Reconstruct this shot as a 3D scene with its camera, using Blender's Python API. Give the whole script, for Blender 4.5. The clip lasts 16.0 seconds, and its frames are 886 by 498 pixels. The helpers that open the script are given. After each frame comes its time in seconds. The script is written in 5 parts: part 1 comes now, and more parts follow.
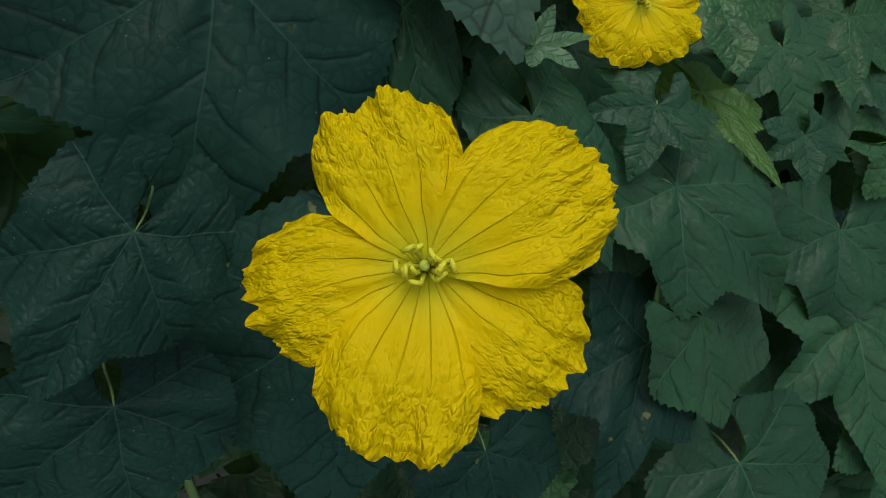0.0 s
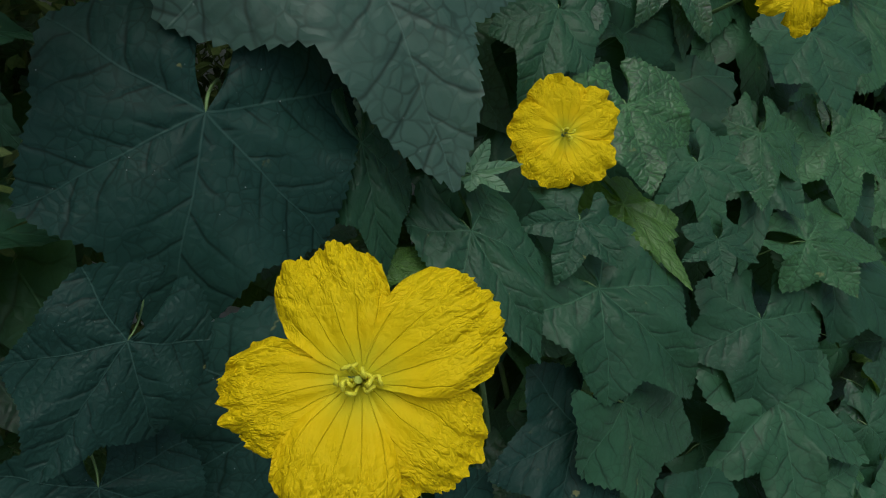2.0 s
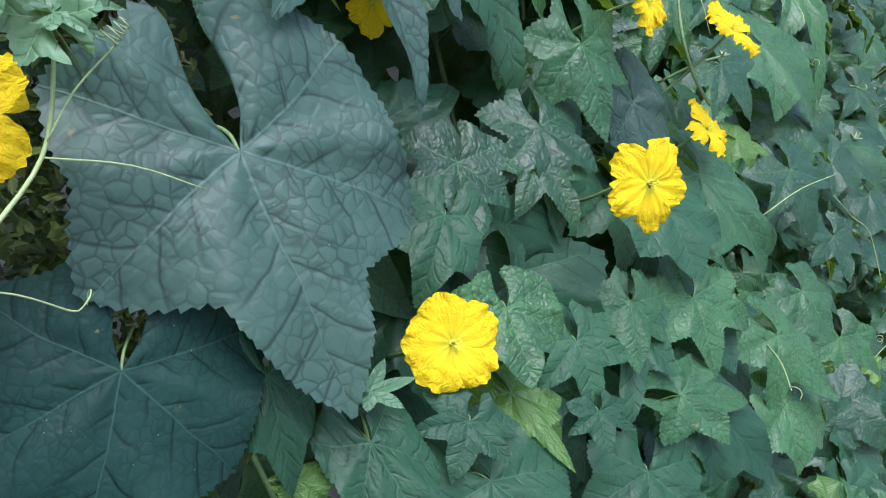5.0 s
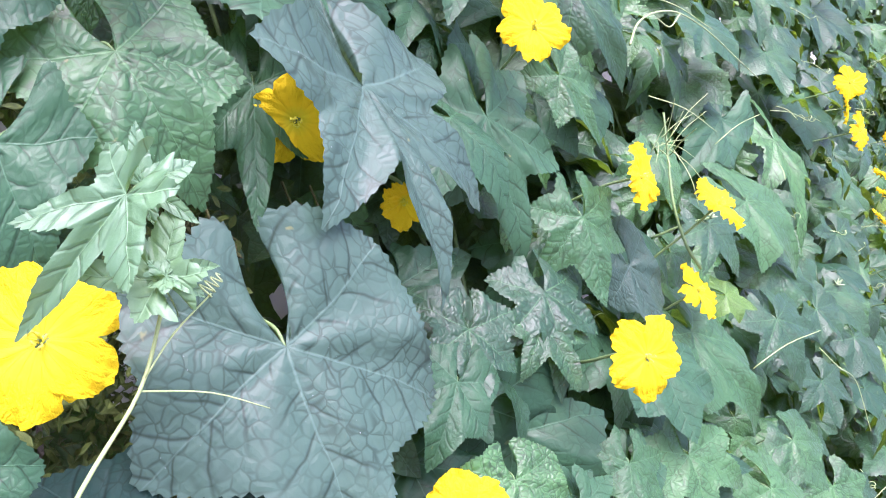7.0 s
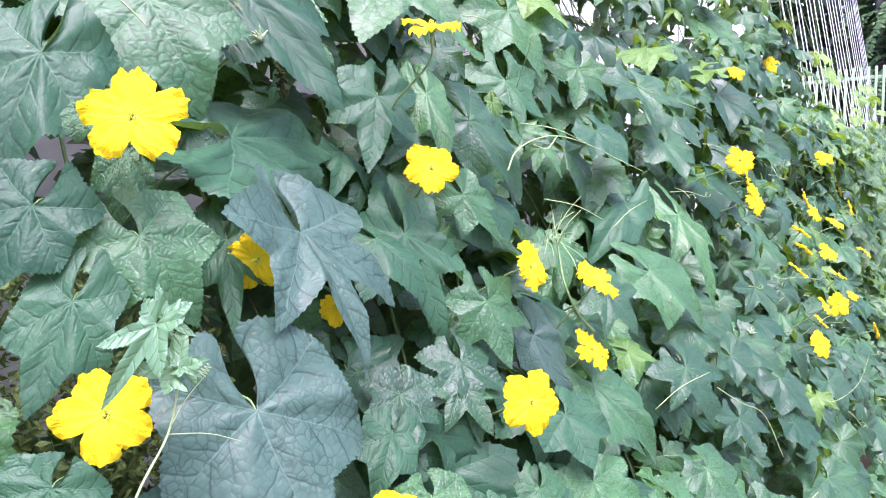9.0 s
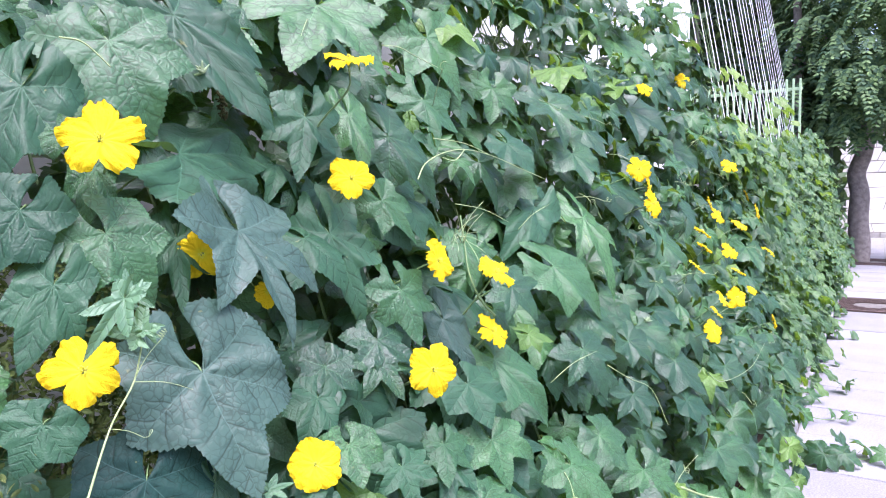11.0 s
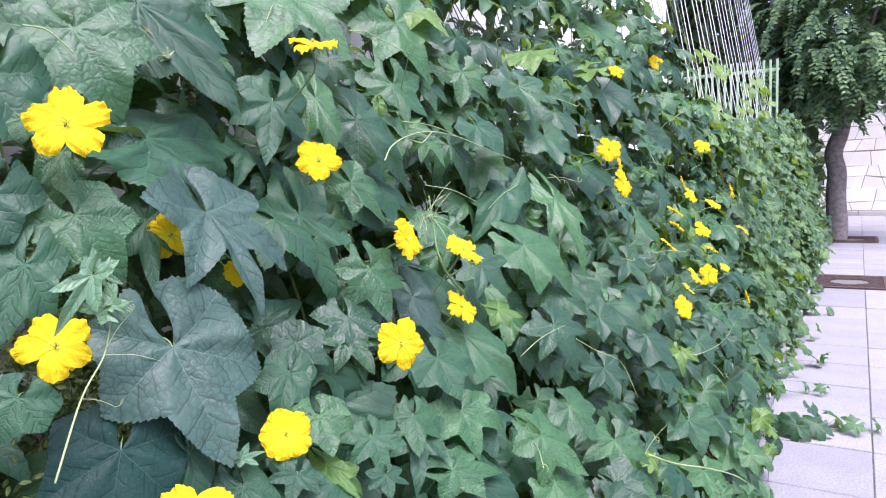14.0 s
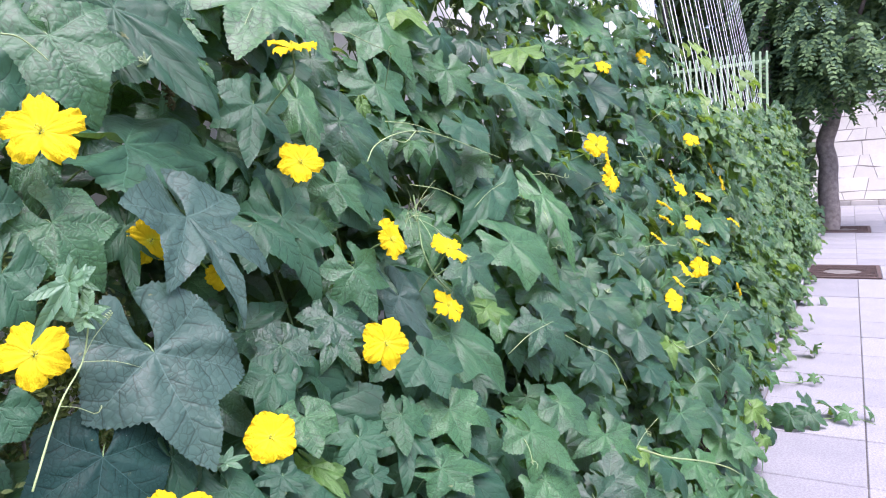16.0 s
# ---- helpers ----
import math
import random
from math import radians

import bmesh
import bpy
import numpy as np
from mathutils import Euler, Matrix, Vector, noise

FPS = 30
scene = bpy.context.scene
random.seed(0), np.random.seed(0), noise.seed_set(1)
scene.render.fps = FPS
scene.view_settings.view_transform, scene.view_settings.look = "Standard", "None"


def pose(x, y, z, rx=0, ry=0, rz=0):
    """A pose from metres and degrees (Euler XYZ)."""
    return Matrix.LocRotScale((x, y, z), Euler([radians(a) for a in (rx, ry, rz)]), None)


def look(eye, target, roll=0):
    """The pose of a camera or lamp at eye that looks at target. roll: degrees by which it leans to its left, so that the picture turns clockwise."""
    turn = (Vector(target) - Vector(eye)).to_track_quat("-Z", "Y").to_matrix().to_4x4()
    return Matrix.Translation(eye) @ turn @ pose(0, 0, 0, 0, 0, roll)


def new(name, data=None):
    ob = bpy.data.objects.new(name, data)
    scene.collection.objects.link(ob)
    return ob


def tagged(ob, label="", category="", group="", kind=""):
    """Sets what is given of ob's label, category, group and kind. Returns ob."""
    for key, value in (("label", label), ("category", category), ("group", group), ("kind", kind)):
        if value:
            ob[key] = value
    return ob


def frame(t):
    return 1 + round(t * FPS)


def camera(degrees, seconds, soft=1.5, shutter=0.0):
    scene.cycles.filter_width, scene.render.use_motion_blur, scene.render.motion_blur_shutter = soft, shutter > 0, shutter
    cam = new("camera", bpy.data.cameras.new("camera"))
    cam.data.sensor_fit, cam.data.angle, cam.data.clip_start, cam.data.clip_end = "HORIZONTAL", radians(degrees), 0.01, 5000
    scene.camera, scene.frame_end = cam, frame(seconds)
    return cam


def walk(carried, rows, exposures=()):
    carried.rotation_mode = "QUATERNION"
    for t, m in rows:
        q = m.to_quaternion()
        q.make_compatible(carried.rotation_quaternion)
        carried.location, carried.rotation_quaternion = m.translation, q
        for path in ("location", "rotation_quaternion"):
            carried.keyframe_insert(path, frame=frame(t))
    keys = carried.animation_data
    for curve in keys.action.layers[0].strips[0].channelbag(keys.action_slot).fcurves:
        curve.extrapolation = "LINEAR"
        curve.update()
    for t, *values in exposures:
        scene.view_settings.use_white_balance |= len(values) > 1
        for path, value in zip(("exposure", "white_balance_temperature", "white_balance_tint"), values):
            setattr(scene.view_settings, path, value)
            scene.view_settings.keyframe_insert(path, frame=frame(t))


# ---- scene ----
cam = camera(65.7, 16.0, soft=1.1)
PATH = [
    (0, (0.376, 0.113, 1.171), (-0.806, 1.224, 0.001), -0.1),
    (0.5, (0.387, 0.109, 1.176), (-0.802, 1.235, 0.028), -0.3),
    (1, (0.399, 0.105, 1.186), (-0.79, 1.25, 0.056), 0.3),
    (1.5, (0.409, 0.1, 1.2), (-0.801, 1.27, 0.119), 0.5),
    (2, (0.414, 0.098, 1.22), (-0.795, 1.334, 0.215), 1.9),
    (2.5, (0.419, 0.1, 1.244), (-0.831, 1.374, 0.341), 1.4),
    (3, (0.426, 0.102, 1.256), (-0.81, 1.415, 0.392), 1.7),
    (3.5, (0.437, 0.105, 1.269), (-0.762, 1.47, 0.432), 1.3),
    (4, (0.45, 0.112, 1.283), (-0.719, 1.52, 0.477), 1.3),
    (4.2, (0.454, 0.108, 1.29), (-0.712, 1.529, 0.501), 1.3),
    (6.3, (0.392, 0.08, 1.358), (-0.681, 1.658, 0.759), 5.5),
    (6.5, (0.396, 0.074, 1.367), (-0.692, 1.655, 0.804), 5.4),
    (7, (0.431, 0.054, 1.39), (-0.744, 1.612, 0.95), 4.6),
    (7.5, (0.537, 0.026, 1.407), (-0.693, 1.562, 1.049), 3.9),
    (8, (0.629, -0.012, 1.412), (-0.655, 1.489, 1.101), 1.9),
    (8.5, (0.664, -0.042, 1.433), (-0.606, 1.486, 1.209), 0.0),
    (9, (0.665, -0.1, 1.449), (-0.525, 1.496, 1.257), -1.0),
    (9.5, (0.681, -0.172, 1.456), (-0.414, 1.495, 1.305), 0.2),
    (9.7, (0.695, -0.196, 1.461), (-0.352, 1.502, 1.312), 0.7),
    (11.8, (0.881, -0.24, 1.434), (-0.211, 1.42, 1.203), -2.9),
    (12, (0.877, -0.241, 1.432), (-0.215, 1.416, 1.185), -3.2),
    (12.5, (0.876, -0.244, 1.432), (-0.214, 1.417, 1.198), -3.1),
    (13, (0.88, -0.244, 1.427), (-0.179, 1.436, 1.194), -3.3),
    (13.5, (0.886, -0.263, 1.428), (-0.165, 1.424, 1.204), -2.8),
    (14, (0.89, -0.253, 1.432), (-0.143, 1.447, 1.221), -2.4),
    (14.5, (0.897, -0.246, 1.432), (-0.114, 1.466, 1.223), -3.0),
    (15, (0.903, -0.24, 1.43), (-0.136, 1.456, 1.219), -3.9),
    (15.5, (0.903, -0.242, 1.433), (-0.172, 1.43, 1.217), -3.2),
    (16, (0.91, -0.242, 1.432), (-0.112, 1.463, 1.216), -3.6),
]
EXPOSURES = [(0, 0.02, 6500, -2), (2.0, 0.04, 6150, 2), (2.25, 0.75, 5600, 13), (2.5, 1.3, 5300, 21), (3.0, 1.95, 5150, 22), (3.5, 1.76, 5150, 17), (4.2, 1.4, 5250, 11), (6.3, 2.35, 5900, 38), (7.5, 2.75, 5900, 41), (9.5, 2.55, 5750, 34), (12, 2.22, 5750, 31), (16, 2.06, 5850, 31)]
walk(cam, [(t, look(eye, target, roll)) for t, eye, target, roll in PATH], EXPOSURES)

# ---- light ----
world = bpy.data.worlds.new("sky")
scene.world = world
world.use_nodes = True
wn = world.node_tree
sky = wn.nodes.new("ShaderNodeTexSky")
sky.sky_type, sky.sun_disc = "NISHITA", False
sky.sun_elevation, sky.sun_rotation = radians(68), radians(122)
sky.air_density, sky.dust_density, sky.ozone_density = 1.0, 4.0, 0.6
wn.links.new(sky.outputs["Color"], wn.nodes["Background"].inputs["Color"])
wn.nodes["Background"].inputs["Strength"].default_value = 0.09
sun = new("sun", bpy.data.lights.new("sun", "SUN"))
sun.data.energy, sun.data.angle, sun.data.color = 1.5, radians(50), (1.0, 0.97, 0.93)
sun.matrix_world = look((4.0, -2.5, 12), (0, 0, 0))


# ---- materials ----
class Nodes:
    """A small shorthand for node trees."""

    def __init__(self, name):
        self.mat = bpy.data.materials.new(name)
        self.mat.use_nodes = True
        self.tree = self.mat.node_tree
        self.bsdf = self.tree.nodes["Principled BSDF"]
        self.out = self.tree.nodes["Material Output"]

    def add(self, kind, **values):
        node = self.tree.nodes.new("ShaderNode" + kind)
        for key, value in values.items():
            setattr(node, key, value)
        return node

    def link(self, a, b):
        self.tree.links.new(a, b)

    def put(self, socket, value):
        if hasattr(value, "is_linked"):
            self.link(value, socket)
        else:
            socket.default_value = value

    def math(self, op, a, b=0.0, c=0.0):
        node = self.add("Math", operation=op)
        for socket, value in zip(node.inputs, (a, b, c)):
            self.put(socket, value)
        return node.outputs[0]

    def ramp(self, x, low, high, to_low=0.0, to_high=1.0):
        node = self.add("MapRange", interpolation_type="SMOOTHSTEP")
        for socket, value in zip(node.inputs, (x, low, high, to_low, to_high)):
            self.put(socket, value)
        return node.outputs[0]

    def mix(self, f, a, b, blend="MIX"):
        node = self.add("Mix", data_type="RGBA", blend_type=blend)
        self.put(node.inputs[0], f)
        self.put(node.inputs[6], a if hasattr(a, "is_linked") else (*a, 1))
        self.put(node.inputs[7], b if hasattr(b, "is_linked") else (*b, 1))
        return node.outputs[2]

    def noise(self, vector, scale, detail=3.0, rough=0.55):
        node = self.add("TexNoise")
        if vector is not None:
            self.link(vector, node.inputs["Vector"])
        node.inputs["Scale"].default_value, node.inputs["Detail"].default_value = scale, detail
        node.inputs["Roughness"].default_value = rough
        return node.outputs["Fac"]

    def cells(self, vector, scale, feature="F1", out="Distance"):
        node = self.add("TexVoronoi", feature=feature)
        if vector is not None:
            self.link(vector, node.inputs["Vector"])
        node.inputs["Scale"].default_value = scale
        return node.outputs[out]

    def bump(self, height, strength, distance):
        node = self.add("Bump")
        node.inputs["Strength"].default_value, node.inputs["Distance"].default_value = strength, distance
        self.link(height, node.inputs["Height"])
        self.link(node.outputs[0], self.bsdf.inputs["Normal"])
        return node.outputs[0]

    def surface(self, color, rough=0.5, spec=0.5, metal=0.0):
        self.put(self.bsdf.inputs["Base Color"], color if hasattr(color, "is_linked") else (*color, 1))
        self.put(self.bsdf.inputs["Roughness"], rough)
        self.put(self.bsdf.inputs["Specular IOR Level"], spec)
        self.bsdf.inputs["Metallic"].default_value = metal
        return self.mat

    def glow_through(self, color, share, normal=None):
        """Lets part of the light pass through a thin sheet."""
        thin, both = self.add("BsdfTranslucent"), self.add("MixShader")
        self.put(thin.inputs["Color"], color if hasattr(color, "is_linked") else (*color, 1))
        if normal is not None:
            self.link(normal, thin.inputs["Normal"])
        both.inputs[0].default_value = share
        self.link(self.bsdf.outputs[0], both.inputs[1])
        self.link(thin.outputs[0], both.inputs[2])
        self.link(both.outputs[0], self.out.inputs["Surface"])


VEIN_STEP = radians(54)


def leaf_material(name, deep, fresh, per_island=False, gloss=0.46, quilt=1.0, thin=0.24, mesh_size=15.0, dusty=0.6):
    n = Nodes(name)
    uv = n.add("UVMap").outputs["UV"]
    split = n.add("SeparateXYZ")
    n.link(uv, split.inputs[0])
    x, y = split.outputs[0], split.outputs[1]
    pick = n.add("NewGeometry").outputs["Random Per Island"] if per_island else n.add("ObjectInfo").outputs["Random"]
    # every leaf takes its patches and spots from another place of the pattern
    own = n.add("CombineXYZ")
    n.put(own.inputs[2], n.math("MULTIPLY", pick, 37.0))
    place = n.add("VectorMath", operation="ADD")
    n.link(uv, place.inputs[0])
    n.link(own.outputs[0], place.inputs[1])
    place = place.outputs[0]
    shift = n.add("VectorMath", operation="MULTIPLY_ADD")
    warp = n.add("TexNoise")
    warp.inputs["Scale"].default_value = 7.0
    n.link(place, warp.inputs["Vector"])
    n.link(warp.outputs["Color"], shift.inputs[0])
    shift.inputs[1].default_value = (0.09, 0.09, 0.0)
    n.link(place, shift.inputs[2])
    # main ribs fan out from the stalk, curved side veins leave them by turns
    angle = n.math("ADD", n.math("ARCTAN2", x, y), n.math("MULTIPLY", n.math("SUBTRACT", n.noise(place, 2.5, 1.0), 0.5), 0.16))
    off = n.math("SUBTRACT", angle, n.math("MULTIPLY", n.math("ROUND", n.math("DIVIDE", angle, VEIN_STEP)), VEIN_STEP))
    r = n.math("SQRT", n.math("ADD", n.math("MULTIPLY", x, x), n.math("MULTIPLY", y, y)))
    along, across = n.math("MULTIPLY", r, n.math("COSINE", off)), n.math("ABSOLUTE", n.math("MULTIPLY", r, n.math("SINE", off)))
    ribs = n.ramp(across, 0.001, n.math("MULTIPLY_ADD", along, -0.005, 0.0085), 1.0, 0.0)
    valley = n.ramp(across, 0.0, 0.045, 1.0, 0.0)
    wobble = n.math("MULTIPLY", n.noise(place, 5.0, 2.0), 0.10)
    curve = n.math("MULTIPLY", across, n.math("MULTIPLY_ADD", across, -0.9, 1.05))
    turns = n.math("MULTIPLY", n.math("SIGN", off), 0.22)
    slanted = n.math("FRACT", n.math("ADD", n.math("MULTIPLY", n.math("ADD", n.math("SUBTRACT", along, curve), wobble), 6.0), turns))
    side = n.math("ABSOLUTE", n.math("SUBTRACT", slanted, 0.5))
    fade = n.ramp(n.math("ABSOLUTE", off), 0.20, 0.46, 1.0, 0.0)
    line = n.math("MULTIPLY", n.ramp(side, 0.0, 0.075, 1.0, 0.0), fade)
    groove = n.math("MULTIPLY", n.ramp(side, 0.0, 0.20, 1.0, 0.0), fade)
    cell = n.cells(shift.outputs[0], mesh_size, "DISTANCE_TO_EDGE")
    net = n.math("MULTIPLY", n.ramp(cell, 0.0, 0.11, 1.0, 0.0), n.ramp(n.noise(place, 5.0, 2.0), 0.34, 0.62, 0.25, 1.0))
    patch = n.noise(place, 2.2, 3.0)
    tone = n.math("ADD", n.math("MULTIPLY", pick, 0.75), n.math("MULTIPLY", n.math("SUBTRACT", patch, 0.4), 0.8))
    color = n.mix(n.ramp(tone, 0.1, 0.95), deep, fresh)
    color = n.mix(n.math("MULTIPLY", n.noise(place, 40.0, 3.0), 0.25), color, [c * 0.6 for c in deep])
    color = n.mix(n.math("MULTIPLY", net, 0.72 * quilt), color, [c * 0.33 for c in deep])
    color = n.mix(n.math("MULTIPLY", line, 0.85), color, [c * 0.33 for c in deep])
    color = n.mix(n.math("MULTIPLY", ribs, n.ramp(r, 0.1, 0.8, 0.45, 0.20)), color, [c * 1.5 + 0.02 for c in fresh])
    dust = n.ramp(n.cells(place, 22.0), 0.0, 0.10, 1.0, 0.0)
    dust = n.math("MULTIPLY", dust, n.ramp(n.noise(place, 5.0, 1.0), 0.55, 0.66))
    color = n.mix(n.math("MULTIPLY", dust, dusty), color, (0.42, 0.46, 0.40))
    bite = n.math("MULTIPLY", n.ramp(n.noise(place, 9.0, 3.0), 0.69, 0.74), n.ramp(n.noise(place, 1.3, 0.0), 0.52, 0.62))
    color = n.mix(n.math("MULTIPLY", bite, 0.55), color, (0.20, 0.20, 0.07))
    # the blade swells between its veins
    relief = n.math("ADD", n.math("MULTIPLY", valley, -0.40), n.math("MULTIPLY", n.ramp(cell, 0.0, 0.42), 0.55 * quilt))
    relief = n.math("ADD", relief, n.math("MULTIPLY", groove, -0.5))
    relief = n.math("ADD", relief, n.math("MULTIPLY", ribs, 0.25))
    relief = n.math("ADD", relief, n.math("MULTIPLY", n.noise(place, 30.0, 3.0), 0.20))
    bent = n.bump(relief, 0.7, 0.0011)
    n.surface(color, n.ramp(n.noise(place, 11.0), 0.3, 0.7, 0.36, 0.52), gloss)
    n.glow_through(n.mix(0.8, color, (0.27, 0.44, 0.015)), thin, bent)
    return n.mat


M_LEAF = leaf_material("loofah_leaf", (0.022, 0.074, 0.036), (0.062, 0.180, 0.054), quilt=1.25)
# Old bluish leaves; deep shade round the large flower is also in their colour.
M_OLD_SHADED = leaf_material("old_shaded_leaf", (0.012, 0.037, 0.030), (0.020, 0.058, 0.045), gloss=0.09, quilt=0.6, thin=0.05, mesh_size=18.0)
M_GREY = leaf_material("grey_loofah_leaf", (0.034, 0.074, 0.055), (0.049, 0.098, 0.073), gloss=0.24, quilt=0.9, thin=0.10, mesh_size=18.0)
# Duller leaves, also used where the canopy's shade is put into the colour.
M_DULL_SHADE = leaf_material("dull_shade_leaf", (0.019, 0.063, 0.034), (0.038, 0.108, 0.052), gloss=0.22, quilt=0.6, thin=0.14)
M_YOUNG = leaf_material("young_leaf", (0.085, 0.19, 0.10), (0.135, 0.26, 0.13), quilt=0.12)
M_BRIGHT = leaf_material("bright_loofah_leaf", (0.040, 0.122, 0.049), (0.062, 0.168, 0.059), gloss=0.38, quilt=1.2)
# Tender shoots, and leaves whose backlit glow is put into this yellow-green.
M_FRESH_BACKLIT = leaf_material("fresh_backlit_leaf", (0.085, 0.19, 0.040), (0.15, 0.28, 0.052), thin=0.34)
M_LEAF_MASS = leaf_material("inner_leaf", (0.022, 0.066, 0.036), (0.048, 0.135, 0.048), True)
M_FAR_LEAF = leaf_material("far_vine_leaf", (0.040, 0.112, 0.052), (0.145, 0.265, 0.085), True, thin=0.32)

M_HIGH_LEAF = leaf_material("climber_leaf", (0.11, 0.21, 0.05), (0.21, 0.31, 0.085), True, quilt=0.5, thin=0.34)


def petal_material():
    n = Nodes("yellow_petal")
    uv = n.add("UVMap", uv_map="UVMap").outputs["UV"]
    flat = n.add("UVMap", uv_map="Flat").outputs["UV"]
    split = n.add("SeparateXYZ")
    n.link(uv, split.inputs[0])
    t, s = split.outputs[0], split.outputs[1]
    pick = n.add("ObjectInfo").outputs["Random"]
    bend = n.math("MULTIPLY", n.math("SUBTRACT", n.noise(flat, 2.2, 1.0), 0.5), 0.25)
    fan = n.math("FRACT", n.math("ADD", n.math("MULTIPLY", n.math("ADD", t, bend), 2.4), 0.5))
    veins = n.ramp(n.math("ABSOLUTE", n.math("SUBTRACT", fan, 0.5)), 0.0, n.math("MULTIPLY_ADD", s, -0.04, 0.062), 1.0, 0.0)
    veins = n.math("MULTIPLY", veins, n.ramp(s, 0.9, 0.3, 0.1, 1.0))
    shift = n.add("VectorMath", operation="MULTIPLY_ADD")
    warp = n.add("TexNoise")
    warp.inputs["Scale"].default_value = 5.0
    n.link(flat, warp.inputs["Vector"])
    n.link(warp.outputs["Color"], shift.inputs[0])
    shift.inputs[1].default_value = (0.07, 0.07, 0.0)
    n.link(flat, shift.inputs[2])
    drawn = n.add("VectorMath", operation="MULTIPLY")
    n.link(shift.outputs[0], drawn.inputs[0])
    drawn.inputs[1].default_value = (1.5, 0.7, 1.0)
    pucker = n.ramp(n.cells(drawn.outputs[0], 9.0, "DISTANCE_TO_EDGE"), 0.0, 0.28)
    fine = n.ramp(n.cells(drawn.outputs[0], 26.0, "DISTANCE_TO_EDGE"), 0.0, 0.3)
    away = n.ramp(s, 0.3, 0.85, 0.12, 1.0)
    color = n.mix(pick, (0.815, 0.585, 0.003), (0.845, 0.63, 0.004))
    color = n.mix(n.ramp(s, 0.03, 0.36, 0.75, 0.0), color, (0.62, 0.64, 0.03))
    color = n.mix(n.math("MULTIPLY", veins, 0.32), color, (0.62, 0.50, 0.004))
    color = n.mix(n.math("MULTIPLY", n.ramp(n.noise(flat, 4.0, 4.0), 0.52, 0.8), 0.3), color, (0.86, 0.52, 0.002))
    specks = n.ramp(n.cells(flat, 6.0), 0.0, 0.022, 1.0, 0.0)
    color = n.mix(n.math("MULTIPLY", specks, 0.6), color, (0.16, 0.11, 0.01))
    height = n.math("ADD", n.math("MULTIPLY", veins, -0.5), n.math("MULTIPLY", n.math("MULTIPLY", pucker, away), 0.75))
    height = n.math("ADD", height, n.math("MULTIPLY", n.math("MULTIPLY", fine, away), 0.42))
    height = n.math("ADD", height, n.math("MULTIPLY", n.noise(drawn.outputs[0], 6.0, 2.0), 0.45))
    bent = n.bump(height, 0.75, 0.0014)
    n.surface(color, 0.6, 0.12)
    n.glow_through(n.mix(0.4, color, (0.88, 0.60, 0.0)), 0.32, bent)
    return n.mat


M_PETAL = petal_material()


def plain(name, low, high, scale, rough=0.7, spec=0.3, relief=0.3, depth=0.002, per_object=0.0, coords="Object"):
    """A mottled, slightly rough surface, with variation at two scales."""
    n = Nodes(name)
    at = n.add("TexCoord").outputs[coords]
    f = n.math("ADD", n.math("MULTIPLY", n.noise(at, scale, 5.0, 0.6), 0.6), n.math("MULTIPLY", n.noise(at, scale * 9.0, 3.0), 0.4))
    if per_object:
        f = n.math("ADD", f, n.math("MULTIPLY", n.math("SUBTRACT", n.add("ObjectInfo").outputs["Random"], 0.5), per_object))
    color = n.mix(n.ramp(f, 0.3, 0.7), low, high)
    n.bump(n.noise(at, scale * 6.0, 5.0, 0.65), relief, depth)
    return n.surface(color, rough, spec)


M_STEM = plain("vine_stem", (0.10, 0.17, 0.06), (0.17, 0.27, 0.10), 40, 0.55, 0.4, 0.3, 0.0006)
M_TENDRIL = plain("tendril", (0.22, 0.31, 0.11), (0.32, 0.40, 0.17), 50, 0.5, 0.4, 0.2, 0.0004)
M_STAMEN = plain("stamen", (0.58, 0.58, 0.03), (0.80, 0.72, 0.06), 300, 0.6, 0.3, 0.4, 0.0004)
M_PISTIL = plain("pistil", (0.42, 0.50, 0.06), (0.58, 0.62, 0.12), 300, 0.5, 0.3, 0.3, 0.0004)
M_BUD = plain("bud", (0.14, 0.22, 0.09), (0.32, 0.40, 0.22), 120, 0.6, 0.3, 0.4, 0.0006)
M_DRY = plain("dry_flower", (0.022, 0.026, 0.010), (0.085, 0.085, 0.035), 120, 0.9, 0.1, 0.5, 0.001)
M_SHRUB = plain("shrub_leaf", (0.05, 0.085, 0.02), (0.13, 0.17, 0.04), 30, 0.6, 0.3, 0.2, 0.001)
M_STRING = plain("white_string", (0.62, 0.63, 0.62), (0.82, 0.83, 0.82), 60, 0.6, 0.3, 0.3, 0.0005)
M_SOIL = plain("soil", (0.018, 0.014, 0.010), (0.06, 0.047, 0.032), 9, 0.95, 0.1, 0.9, 0.012)
M_ASPHALT = plain("asphalt", (0.040, 0.040, 0.042), (0.070, 0.070, 0.070), 5, 0.9, 0.2, 0.5, 0.003)
M_KERB = plain("kerb_granite", (0.21, 0.21, 0.21), (0.31, 0.31, 0.30), 14, 0.75, 0.3, 0.5, 0.002, 0.2)
M_PATH = plain("pale_concrete", (0.36, 0.36, 0.36), (0.48, 0.48, 0.47), 14, 0.75, 0.3, 0.5, 0.002)
M_JOINT = plain("joint_sand", (0.11, 0.105, 0.095), (0.19, 0.18, 0.165), 20, 0.95, 0.1, 0.6, 0.003)
M_FACADE = plain("white_facade", (0.70, 0.70, 0.70), (0.80, 0.80, 0.80), 1.6, 0.7, 0.3, 0.2, 0.002)
M_POST = plain("white_paint", (0.66, 0.67, 0.69), (0.78, 0.79, 0.80), 3, 0.45, 0.4, 0.1, 0.001)
